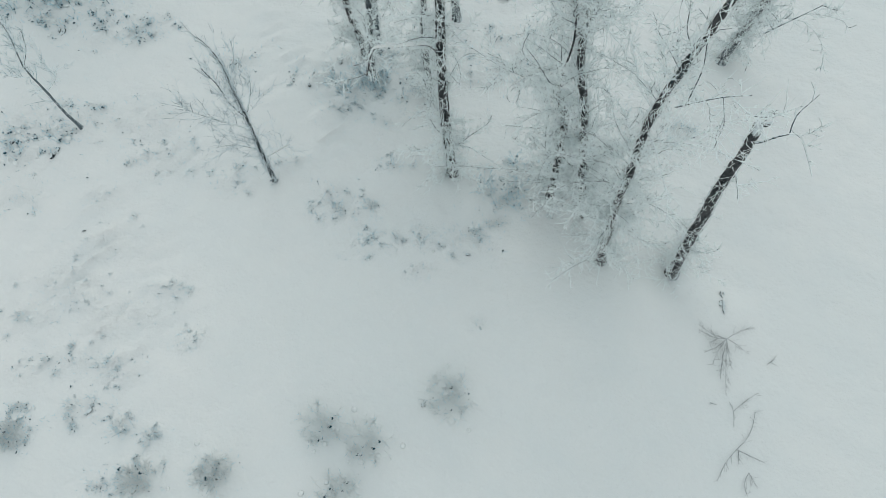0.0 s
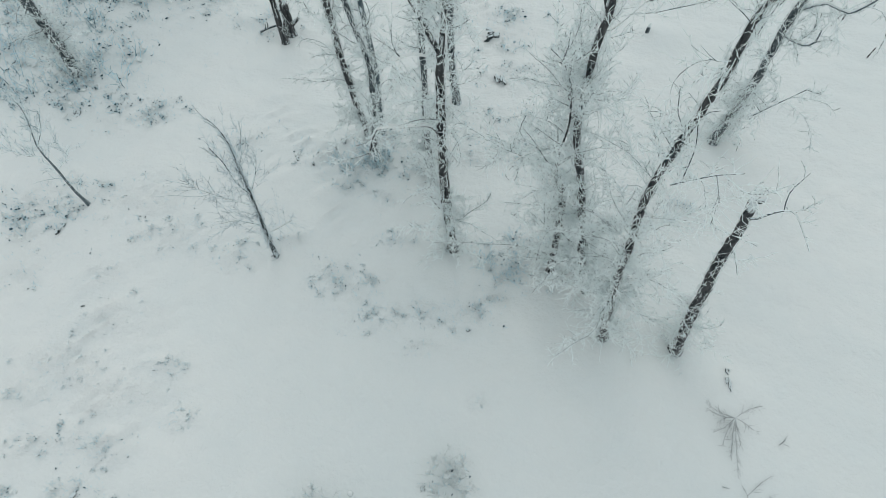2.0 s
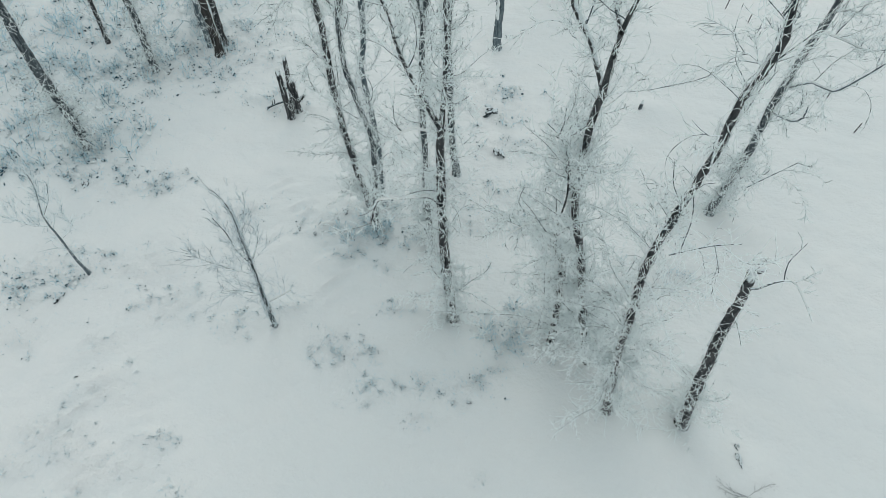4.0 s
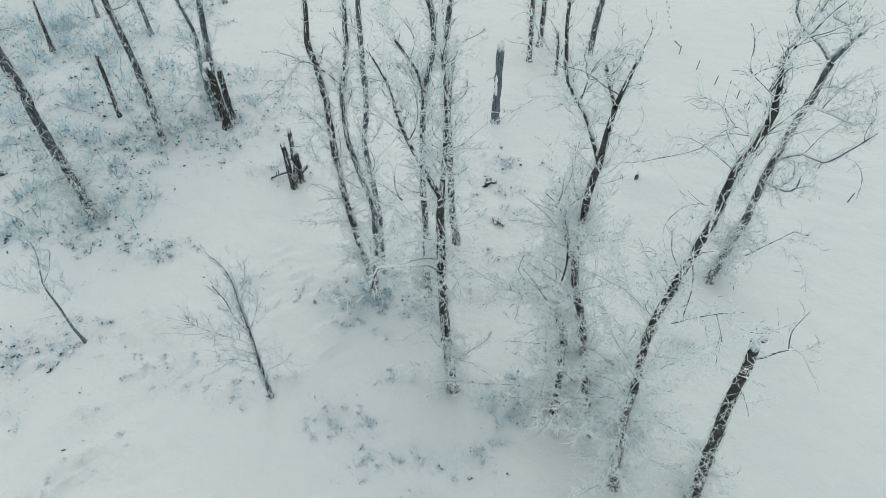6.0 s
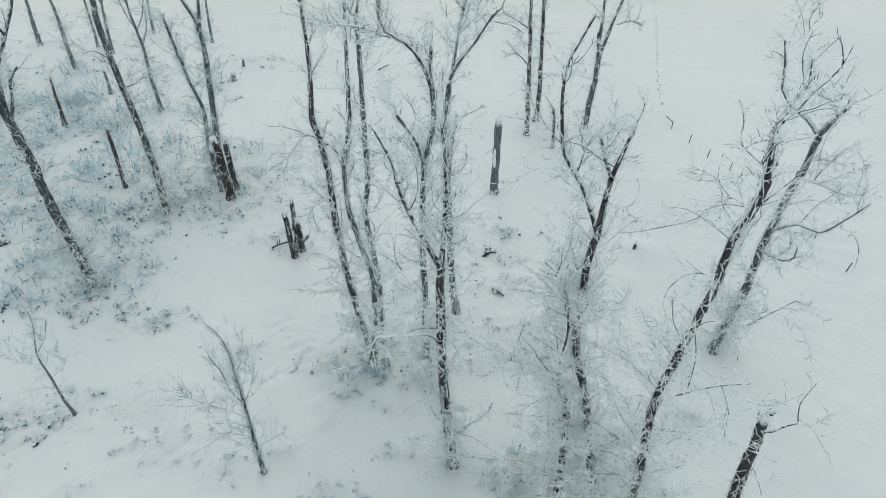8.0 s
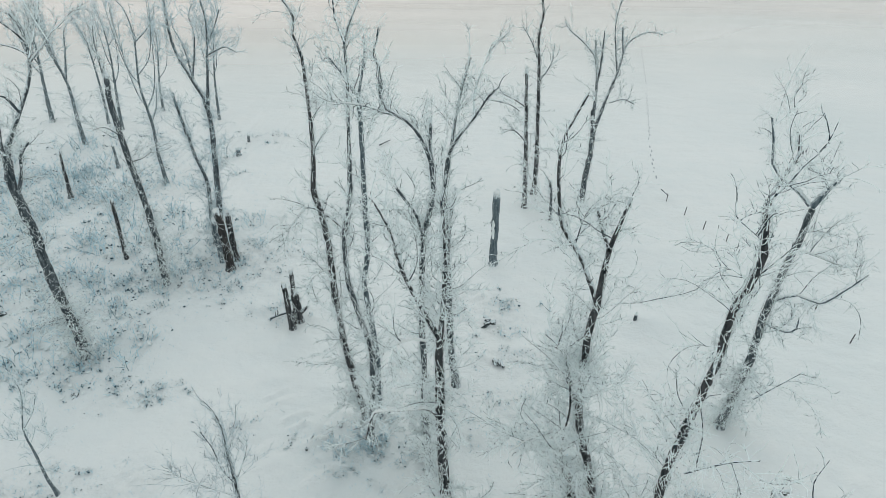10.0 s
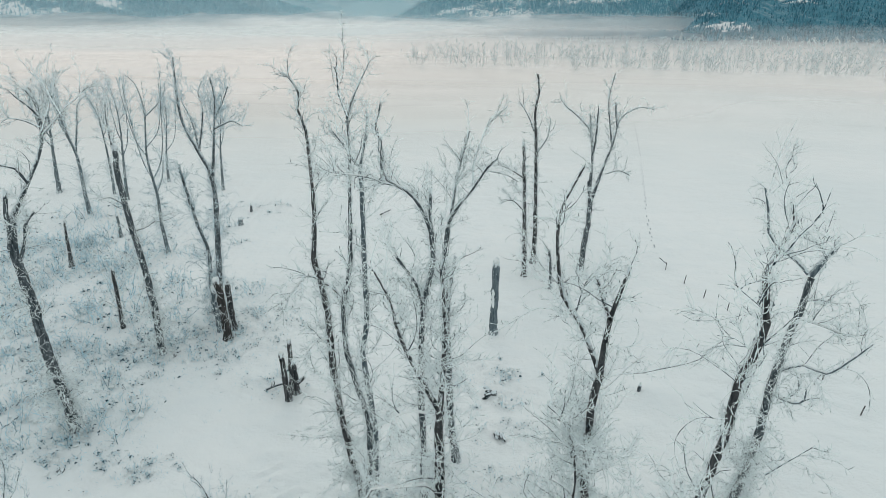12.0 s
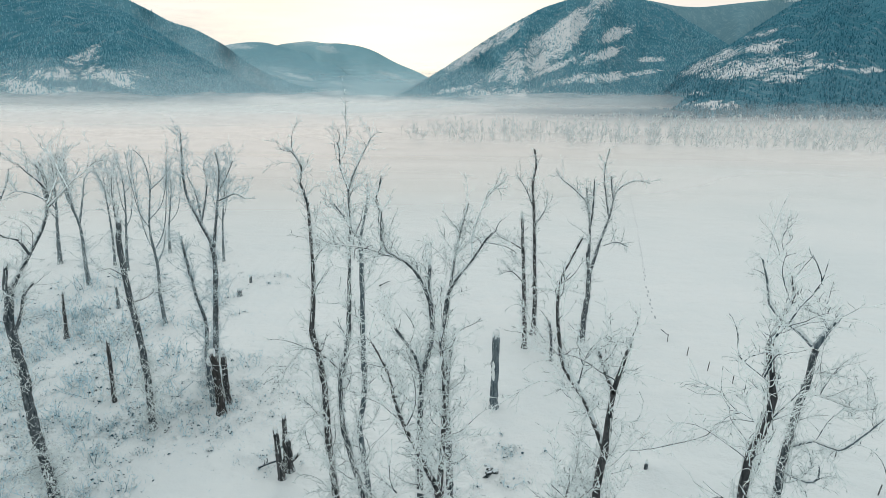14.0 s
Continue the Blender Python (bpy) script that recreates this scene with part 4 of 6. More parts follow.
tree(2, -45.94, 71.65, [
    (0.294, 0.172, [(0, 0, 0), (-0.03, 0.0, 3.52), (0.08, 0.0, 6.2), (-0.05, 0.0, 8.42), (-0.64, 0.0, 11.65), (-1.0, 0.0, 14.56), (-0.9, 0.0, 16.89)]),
    (0.143, 0.054, [(0.05, 0.0, 8.26), (0.8, 0.33, 11.47), (1.38, 0.67, 13.89), (2.44, 1.0, 14.85)])], 'slim bare tree thick with rime, tinted paler for mist', name='tree', tangle=0.2, bark=BARK_PALE, twig=TWIG_PALE, crown=2.6, cling=0, thick=1.5, reach=1.0, shoots=2.0, boughs=2.9, taper=0.7, amount=0.8, fine=0.3, forks=5, low=1.8, dense_low=1.35)
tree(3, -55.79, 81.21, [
    (0.33, 0.159, [(0, 0, 0), (0.26, 0.0, 3.79), (0.68, 0.0, 8.23), (0.96, 0.0, 12.58), (0.98, 0.0, 15.04)])], 'slim bare tree thick with rime, tinted paler for mist', name='tree', tangle=0.2, bark=BARK_PALE, twig=TWIG_PALE, crown=2.6, cling=0, thick=1.4, reach=1.2, shoots=1.2, boughs=1.0, taper=0.2, amount=0.75, fine=0.9, forks=5, low=0.8)
tree(4, -21.40, 38.26, [
    (0.263, 0.17, [(0, 0, 0), (-0.06, 0.0, 1.28), (0.01, 0.0, 3.84), (-0.15, 0.0, 7.76), (-0.36, 0.0, 10.13), (-0.51, 0.0, 12.65), (-0.54, 0.0, 14.33), (-0.43, 0.0, 15.96)]),
    (0.057, 0.028, [(-0.52, 0.0, 14.73), (-0.56, 0.2, 16.25), (-0.55, 0.4, 17.9), (-0.4, 0.6, 18.85)]),
    (0.059, 0.031, [(-0.34, 0.0, 10.04), (0.69, 0.75, 10.05), (1.74, 1.5, 10.73)]),
    (0.058, 0.028, [(-0.46, -0.0, 11.92), (-1.27, -0.5, 12.78), (-1.92, -1.0, 12.81)])], 'tall bare cottonwood with dark bark and frosted twigs', name='tree', amount=0.8, broken=(0,), low=2.0, boughs=3.2, web=11, thick=1.6, bark=BARK_FROST)
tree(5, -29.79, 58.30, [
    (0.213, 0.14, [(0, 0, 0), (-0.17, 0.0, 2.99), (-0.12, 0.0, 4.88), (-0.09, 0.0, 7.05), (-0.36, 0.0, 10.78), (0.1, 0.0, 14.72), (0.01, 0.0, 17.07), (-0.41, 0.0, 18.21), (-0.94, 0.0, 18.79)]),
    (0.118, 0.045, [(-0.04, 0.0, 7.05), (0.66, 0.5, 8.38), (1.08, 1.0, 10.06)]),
    (0.086, 0.044, [(0.1, 0.0, 14.72), (1.24, 0.27, 15.65), (2.17, 0.53, 16.79), (2.44, 0.8, 17.73)])], 'slim bare tree thick with rime, tinted paler for mist', name='tree', tangle=0.2, bark=BARK_PALE, twig=TWIG_PALE, crown=2.6, cling=0, thick=1.5, reach=1.0, shoots=2.0, boughs=2.9, taper=0.7, amount=0.8, fine=0.3, forks=5, low=1.8, dense_low=1.35)
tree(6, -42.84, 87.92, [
    (0.222, 0.086, [(0, 0, 0), (0.27, 0.0, 3.98), (1.23, 0.0, 9.94), (1.23, 0.0, 12.2)])], 'slim bare tree thick with rime, tinted paler for mist', name='tree', tangle=0.2, bark=BARK_PALE, twig=TWIG_PALE, crown=2.6, cling=0, thick=1.4, reach=1.2, shoots=1.2, boughs=1.0, taper=0.2, amount=0.75, fine=0.9, forks=5, low=0.8)
tree(7, -18.65, 43.69, [
    (0.265, 0.177, [(0, 0, 0), (-0.09, 0.0, 1.25), (0.15, 0.0, 3.71), (0.48, 0.0, 7.7), (0.73, 0.0, 10.89), (0.61, 0.0, 12.79)]),
    (0.155, 0.043, [(0.61, 0.0, 12.79), (-0.05, 0.2, 14.35), (-0.71, 0.4, 16.17), (-0.87, 0.6, 17.72), (-0.82, 0.8, 19.4), (-0.73, 1.0, 21.03)]),
    (0.133, 0.042, [(0.7, -0.0, 11.91), (1.24, -0.27, 15.22), (1.66, -0.53, 18.2), (1.5, -0.8, 19.68)]),
    (0.087, 0.033, [(0.1, 0.0, 14.24), (-0.12, 0.5, 16.47), (-0.55, 1.0, 17.78), (-0.54, 1.5, 18.67)]),
    (0.076, 0.033, [(0.12, 0.0, 14.46), (0.75, 0.27, 17.24), (0.6, 0.53, 18.56), (1.01, 0.8, 19.33)])] + [
    (0.066, 0.033, [(1.39, -0.0, 15.88), (2.15, -0.33, 16.28), (2.72, -0.67, 16.47), (3.4, -1.0, 16.08)]),
    (0.065, 0.032, [(1.49, -0.0, 16.58), (2.21, -0.3, 17.89), (2.69, -0.6, 18.98)])], 'tall bare cottonwood with dark bark and frosted twigs', name='tree', bark=BARK_FROST, amount=1.0, twig=TWIG_PALE, fine=1.5, crown=2.0, thick=1.4, reach=1.0, shoots=1.8, boughs=3.2, taper=0.35, low=1.6, web=12)
tree(8, -19.83, 44.69, [
    (0.196, 0.089, [(0, 0, 0), (0.06, 0.0, 2.64), (0.29, 0.0, 5.66), (-0.19, 0.0, 7.9), (-0.46, 0.0, 9.73), (-0.87, 0.0, 12.96)])], 'tall bare cottonwood with dark bark and frosted twigs', name='tree', bark=BARK_FROST, twig=TWIG_PALE, amount=1.0, fine=1.0, crown=2.0, thick=1.4, reach=1.0, shoots=1.8, boughs=3.2, taper=0.35, low=1.6, web=12)
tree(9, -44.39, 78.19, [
    (0.239, 0.114, [(0, 0, 0), (0.26, 0.0, 3.26), (0.92, 0.0, 10.39), (0.76, 0.0, 14.65), (0.5, 0.0, 15.8)])], 'slim bare tree thick with rime, tinted paler for mist', name='tree', tangle=0.2, bark=BARK_PALE, twig=TWIG_PALE, crown=2.6, cling=0, thick=1.4, reach=1.2, shoots=1.2, boughs=1.0, taper=0.2, amount=0.75, fine=0.9, forks=5, low=0.8)
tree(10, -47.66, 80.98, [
    (0.206, 0.078, [(0, 0, 0), (0.2, 0.0, 5.54), (-0.01, 0.0, 11.11), (-0.64, 0.0, 13.61), (-0.96, 0.0, 14.81)])], 'slim bare tree thick with rime, tinted paler for mist', name='tree', tangle=0.2, bark=BARK_PALE, twig=TWIG_PALE, crown=2.6, cling=0, thick=1.4, reach=1.2, shoots=1.2, boughs=1.0, taper=0.2, amount=0.75, fine=0.9, forks=5, low=0.8)
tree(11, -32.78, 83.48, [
    (0.212, 0.082, [(0, 0, 0), (0.32, 0.0, 5.35), (1.0, 0.0, 10.36), (1.52, 0.0, 13.63)])], 'slim bare tree thick with rime, tinted paler for mist', name='tree', tangle=0.2, bark=BARK_PALE, twig=TWIG_PALE, crown=2.6, cling=0, thick=1.4, reach=1.2, shoots=1.2, boughs=1.0, taper=0.2, amount=0.75, fine=0.9, forks=5, low=0.8)
tree(111, -43.25, 49.44, [
    (0.368, 0.201, [(0, 0, 0), (0.08, 0.0, 5.56), (0.76, 0.0, 10.22), (1.8, 0.0, 13.69)]),
    (0.153, 0.052, [(0.42, 0.0, 7.64), (2.84, 0.33, 12.45), (4.64, 0.67, 15.86), (5.12, 1.0, 17.35)])], 'tall bare cottonwood with dark bark and frosted twigs', name='tree', amount=0.8, boughs=3.0, thick=1.6, bark=BARK_FROST)
tree(13, -26.27, 41.75, [
    (0.159, 0.132, [(0, 0, 0), (0.09, 0.0, 2.27), (0.12, 0.0, 3.73), (0.17, 0.0, 5.35)])], 'broken grey snag of a dead tree standing in snow', name='dead_tree', category='dead tree', group='snags', crown=0, amount=2.2, shoots=2, boughs=1.6, fine=1.5, broken=(0,), reach=0.9, thick=1.5)
tree(14, -38.16, 54.65, [
    (0.23, 0.085, [(0, 0, 0), (0.11, 0.0, 1.82), (0.17, 0.0, 3.32), (0.28, 0.0, 4.8)])], 'broken grey snag of a dead tree standing in snow', name='dead_tree', category='dead tree', group='snags', crown=0, amount=0.6, fine=1, broken=(0,), reach=0.6)
tree(15, -38.07, 64.15, [
    (0.199, 0.099, [(0, 0, 0), (0.02, 0.0, 1.54), (-0.02, 0.0, 2.66)])], 'broken grey snag of a dead tree standing in snow', name='dead_tree', category='dead tree', group='snags', amount=1, fine=1, broken=(0,), tangle=0.2, bark=BARK_PALE, twig=TWIG_PALE, crown=0, cling=0, thick=1.4, reach=0.5, shoots=1.0, boughs=1.3, taper=0.2)
tree(16, -17.15, 40.27, [
    (0.319, 0.26, [(0, 0, 0), (-0.02, 0.0, 2.08), (-0.07, 0.0, 3.84), (-0.24, 0.0, 5.08)])], 'thick brown broken trunk stub capped with snow', name='tree_stump', bark=WOOD_BROWN, category='stump', group='broken trunks', crown=0, amount=0.25, fine=1, broken=(0,), reach=0.45, cling=0.5)
tree(17, -17.16, 41.73, [
    (0.258, 0.203, [(0, 0, 0), (0.0, 0.0, 2.32), (-0.04, 0.0, 4.26)])], 'thick broken trunk stub capped with snow', name='tree_stump', category='stump', group='broken trunks', crown=0, amount=0.25, fine=1, broken=(0,), reach=0.45, cling=0.5)
tree(18, -18.10, 41.45, [
    (0.233, 0.18, [(0, 0, 0), (-0.16, 0.0, 1.73), (-0.12, 0.0, 3.76)])], 'grey splintered trunk stub capped with snow', name='tree_stump', bark=WOOD_GREY, category='stump', group='broken trunks', crown=0, amount=0.25, fine=1, broken=(0,), reach=0.45, cling=0.5)
tree(19, -10.38, 32.55, [
    (0.214, 0.168, [(0, 0, 0), (-0.1, 0.0, 1.75), (-0.17, 0.0, 3.64)])], 'leaning jagged trunk stub rimed with frost', name='tree_stump', category='stump', group='broken trunks', crown=0, amount=0.25, fine=1, broken=(0,), reach=0.45, cling=0.5)
tree(20, -10.32, 33.34, [
    (0.178, 0.151, [(0, 0, 0), (0.07, 0.0, 2.33), (0.12, 0.0, 4.12)])], 'thick broken trunk stub capped with snow', name='tree_stump', category='stump', group='broken trunks', crown=0, amount=0.25, fine=1, broken=(0,), reach=0.45, cling=0.5)
tree(120, -10.06, 33.41, [
    (0.258, 0.193, [(0, 0, 0), (-0.01, 0.0, 1.29), (-0.1, 0.0, 2.55)]),
    (0.118, 0.098, [(-0.0, -0.0, 0.67), (0.32, -0.1, 0.91), (0.58, -0.2, 1.26)])], 'short split trunk stub with a snowy side branch', name='tree_stump', category='stump', group='broken trunks', crown=0, amount=0.25, fine=1, broken=(0,), reach=0.45, cling=0.5)
tree(21, -4.25, 23.90, [
    (0.213, 0.124, [(0, 0, 0), (-0.22, 0.0, 1.34), (-0.53, 0.0, 3.2), (-0.8, 0.0, 5.09), (-0.95, 0.0, 6.79), (-1.03, 0.0, 8.13), (-1.07, 0.0, 10.6), (-1.09, 0.0, 11.13), (-1.27, 0.0, 12.65), (-1.5, 0.0, 13.86)]),
    (0.112, 0.029, [(-1.5, 0.0, 13.86), (-1.36, 0.1, 15.13), (-1.3, 0.2, 16.69), (-1.33, 0.3, 17.65), (-1.38, 0.4, 19.35), (-1.65, 0.5, 20.23), (-1.55, 0.6, 20.85), (-1.91, 0.7, 21.48), (-2.21, 0.8, 21.62)]),
    (0.076, 0.049, [(-1.22, -0.0, 12.54), (-0.87, -0.33, 12.61), (-0.4, -0.67, 12.19), (0.09, -1.0, 11.75)]),
    (0.05, 0.024, [(-1.31, -0.0, 12.76), (-1.8, -0.5, 13.22), (-2.33, -1.0, 12.84), (-3.02, -1.5, 12.29)])] + [
    (0.039, 0.025, [(-0.91, -0.0, 9.68), (-1.5, -0.33, 9.8), (-2.0, -0.67, 9.62), (-2.38, -1.0, 9.03)])], 'tall bare cottonwood with dark bark and frosted twigs', name='tree', amount=0.9, shoots=5, low=1.0, boughs=3.2, web=14, cling=0.8, reach=1.15)
tree(22, -3.77, 21.93, [
    (0.172, 0.091, [(0, 0, 0), (0.19, 0.0, 2.77), (0.36, 0.0, 5.64), (0.24, 0.0, 6.93), (-0.13, 0.0, 8.59), (-0.4, 0.0, 9.92), (-0.49, 0.0, 11.48), (-0.4, 0.0, 12.65), (-0.09, 0.0, 14.15), (0.01, 0.0, 15.47)]),
    (0.091, 0.022, [(0.01, 0.0, 15.38), (0.1, 0.17, 17.23), (0.19, 0.33, 18.85), (0.2, 0.5, 20.27), (0.52, 0.67, 21.06), (0.86, 0.83, 21.7), (1.1, 1.0, 22.12)]),
    (0.043, 0.015, [(0.2, -0.0, 20.26), (-0.09, -0.2, 21.18), (-0.1, -0.4, 21.89), (-0.21, -0.6, 22.16)])], 'tall bare cottonwood with dark bark and frosted twigs', name='tree', amount=0.85, bark=BARK_FROST, shoots=5, cling=1.4, boughs=3.2, web=14, reach=1.15)
tree(23, -3.59, 24.13, [
    (0.165, 0.097, [(0, 0, 0), (0.09, 0.0, 2.41), (0.13, 0.0, 4.08), (-0.01, 0.0, 5.92), (-0.2, 0.0, 8.09), (-0.29, 0.0, 8.88), (-0.01, 0.0, 10.53), (0.02, 0.0, 12.8), (0.06, 0.0, 15.52), (0.07, 0.0, 18.01)]),
    (0.073, 0.036, [(0.07, 0.0, 18.01), (0.41, 0.3, 19.52), (0.46, 0.6, 20.3)]),
    (0.061, 0.029, [(0.06, -0.0, 17.93), (-0.45, -0.3, 18.83), (-0.96, -0.6, 19.64)])], 'slim cottonwood with a smooth grey barkless upper trunk', name='tree', amount=0.9, bark=WOOD_GREY, shoots=5, boughs=2.8, web=12, cling=0.4)
tree(24, 0.47, 16.08, [
    (0.253, 0.149, [(0, 0, 0), (-0.2, 0.0, 2.23), (-0.44, 0.0, 4.8), (-0.51, 0.0, 6.86), (-0.58, 0.0, 9.59), (-0.58, 0.0, 11.5)]),
    (0.109, 0.024, [(-0.58, -0.0, 11.5), (-0.86, -0.12, 12.18), (-1.19, -0.25, 12.99), (-1.59, -0.38, 13.99), (-1.87, -0.5, 14.93), (-1.89, -0.62, 15.12), (-1.95, -0.75, 15.65), (-2.12, -0.88, 16.35), (-2.49, -1.0, 17.19)]),
    (0.109, 0.036, [(-0.58, 0.0, 11.5), (-0.48, 0.2, 12.55), (-0.44, 0.4, 13.79), (-0.44, 0.6, 14.75), (-0.51, 0.8, 15.83), (-0.59, 1.0, 16.52)]),
    (0.078, 0.033, [(-0.54, -0.0, 7.54), (-0.77, -0.16, 8.21), (-1.15, -0.32, 8.57), (-2.03, -0.48, 8.61), (-2.91, -0.64, 8.62), (-3.29, -0.8, 7.43)])] + [
    (0.03, 0.015, [(-0.98, -0.0, 11.34), (-1.46, -0.12, 11.55), (-2.15, -0.25, 11.33), (-2.25, -0.38, 10.44), (-2.15, -0.5, 9.74)])], 'tall cottonwood with thick dark trunk and snowy side limb', name='tree', amount=0.95, shoots=6, low=1.0, snow=1.7, boughs=3.6, web=15, cling=1.1, reach=1.2)
tree(25, -0.60, 20.73, [
    (0.182, 0.097, [(0, 0, 0), (-0.21, 0.0, 2.38), (-0.29, 0.0, 4.32), (-0.27, 0.0, 6.88), (-0.33, 0.0, 9.44), (-0.25, 0.0, 12.01), (-0.08, 0.0, 13.49), (0.23, 0.0, 14.92), (0.15, 0.0, 16.2)]),
    (0.086, 0.019, [(0.15, -0.0, 16.13), (-0.21, -0.15, 17.16), (-0.74, -0.3, 17.87), (-1.43, -0.45, 18.34), (-1.61, -0.6, 18.95), (-1.57, -0.75, 19.81), (-1.75, -0.9, 20.24), (-1.59, -1.05, 20.72), (-1.51, -1.2, 21.15)]),
    (0.032, 0.015, [(-1.15, -0.0, 17.98), (-1.63, -0.5, 18.25), (-2.06, -1.0, 18.58), (-3.03, -1.5, 18.85)]),
    (0.076, 0.064, [(0.19, 0.0, 15.39), (0.13, 0.15, 16.71), (0.13, 0.3, 17.75)])] + [
    (0.067, 0.052, [(-0.18, -0.0, 12.76), (-0.45, -0.33, 14.14), (-0.86, -0.67, 14.95), (-1.14, -1.0, 15.55)])], 'tall bare cottonwood with dark bark and frosted twigs', name='tree', amount=0.9, bark=BARK_FROST, shoots=6, cling=1.1, broken=(3,), low=1.5, boughs=3.6, web=15, reach=1.2)
tree(26, 0.80, 26.69, [
    (0.22, 0.11, [(0, 0, 0), (-0.36, 0.0, 3.23), (-0.48, 0.0, 6.61), (-0.62, 0.0, 9.92), (-0.69, 0.0, 11.96), (-0.71, 0.0, 13.21), (-0.54, 0.0, 14.4)]),
    (0.097, 0.041, [(-0.6, 0.0, 14.25), (-0.44, 0.2, 14.77), (-0.28, 0.4, 15.86), (0.01, 0.6, 17.35), (0.43, 0.8, 18.9)]),
    (0.096, 0.039, [(-0.54, -0.0, 14.54), (-0.06, -0.25, 15.5), (0.55, -0.5, 16.34), (1.23, -0.75, 17.5), (1.67, -1.0, 17.99)]),
    (0.054, 0.02, [(0.61, 0.0, 16.25), (0.63, 0.25, 17.44), (0.97, 0.5, 18.49), (1.42, 0.75, 19.38), (2.14, 1.0, 19.97)]),
    (0.04, 0.021, [(1.22, 0.0, 17.2), (2.24, 0.3, 16.91), (2.82, 0.6, 16.5)])] + [
    (0.089, 0.086, [(-0.56, 0.0, 9.49), (-0.43, 0.2, 11.04), (-0.19, 0.4, 12.6)])], 'tall cottonwood with grey split trunk and forked crown', name='tree', amount=0.8, bark=BARK_FROST, shoots=5, cling=1.0, broken=(5,), boughs=2.8, web=13, reach=1.15)
tree(27, 4.14, 41.59, [
    (0.317, 0.284, [(0, 0, 0), (0.01, 0.0, 3.17), (0.02, 0.0, 6.18)])], 'tall broken grey trunk stub with patches of snow', name='tree_stump', category='stump', group='broken trunks', crown=0, amount=0.3, fine=1, bark=WOOD_GREY, broken=(0,), reach=0.7, patch=True, cling=0)
tree(28, 8.09, 52.68, [
    (0.251, 0.131, [(0, 0, 0), (-0.13, 0.0, 3.32), (-0.33, 0.0, 7.28), (-0.56, 0.0, 10.66), (-0.71, 0.0, 13.25)]),
    (0.08, 0.039, [(-0.48, -0.0, 10.0), (-1.66, -0.5, 10.85), (-3.06, -1.0, 11.56)]),
    (0.068, 0.04, [(-0.31, -0.0, 6.77), (-1.51, -0.5, 7.99), (-2.54, -1.0, 7.81)])], 'slim dark broken-topped tree with frosted side branches', name='tree', amount=0.8, fine=1.3, broken=(0,), boughs=3.4, thick=1.6, web=11)
tree(29, 9.43, 56.04, [
    (0.265, 0.081, [(0, 0, 0), (0.04, 0.0, 3.25), (-0.12, 0.0, 6.94), (-0.39, 0.0, 12.18), (-0.65, 0.0, 15.6), (-0.41, 0.0, 17.58), (-0.63, 0.0, 19.03)]),
    (0.083, 0.042, [(-0.56, 0.0, 13.53), (-1.3, 0.5, 15.11), (-2.25, 1.0, 16.42)]),
    (0.084, 0.042, [(-0.31, 0.0, 11.55), (0.66, 0.75, 13.15), (0.87, 1.5, 14.74)])], 'tall bare cottonwood with dark bark and frosted twigs', name='tree', amount=0.8, fine=1.3, boughs=3.4, thick=1.6, web=11)
tree(30, 13.95, 53.92, [
    (0.313, 0.191, [(0, 0, 0), (0.15, 0.0, 2.87), (0.33, 0.0, 5.19), (0.3, 0.0, 7.28), (0.06, 0.0, 9.32)]),
    (0.164, 0.067, [(0.16, 0.0, 8.7), (0.1, 0.17, 11.96), (-0.25, 0.33, 14.16), (-0.45, 0.5, 15.53)]),
    (0.108, 0.052, [(0.06, -0.0, 11.77), (0.27, -0.25, 13.37), (0.22, -0.5, 16.44)]),
    (0.107, 0.041, [(-0.1, 0.0, 13.41), (-0.42, 0.25, 14.27), (-1.65, 0.5, 15.43), (-2.76, 0.75, 16.22), (-3.35, 1.0, 16.92)]),
    (0.179, 0.032, [(0.32, 0.0, 7.0), (1.1, 0.25, 10.34), (1.85, 0.5, 12.98), (2.18, 0.75, 14.96), (2.89, 1.0, 15.81), (3.98, 1.25, 16.24), (5.27, 1.5, 16.04)])] + [
    (0.08, 0.039, [(1.74, 0.0, 12.96), (1.25, 0.33, 15.57), (1.09, 0.67, 17.17), (1.41, 1.0, 19.19)]),
    (0.105, 0.079, [(2.08, 0.0, 14.6), (1.86, 0.2, 15.62), (1.73, 0.4, 16.7)]),
    (0.067, 0.041, [(1.48, 0.0, 10.14), (2.63, 0.75, 10.37), (3.75, 1.5, 9.81)])], 'wide forked cottonwood with grey limbs and frosted twigs', name='tree', amount=0.9, fine=1.3, bark=BARK_FROST, boughs=3.4, thick=1.6, web=11)
tree(31, 10.17, 49.68, [
    (0.159, 0.104, [(0, 0, 0), (-0.11, 0.0, 2.27), (-0.35, 0.0, 3.93)])], 'slim bare tree thick with rime, tinted paler for mist', name='tree', bark=BARK_FROST, amount=1.2, fine=1.2, boughs=4, thick=1.6)
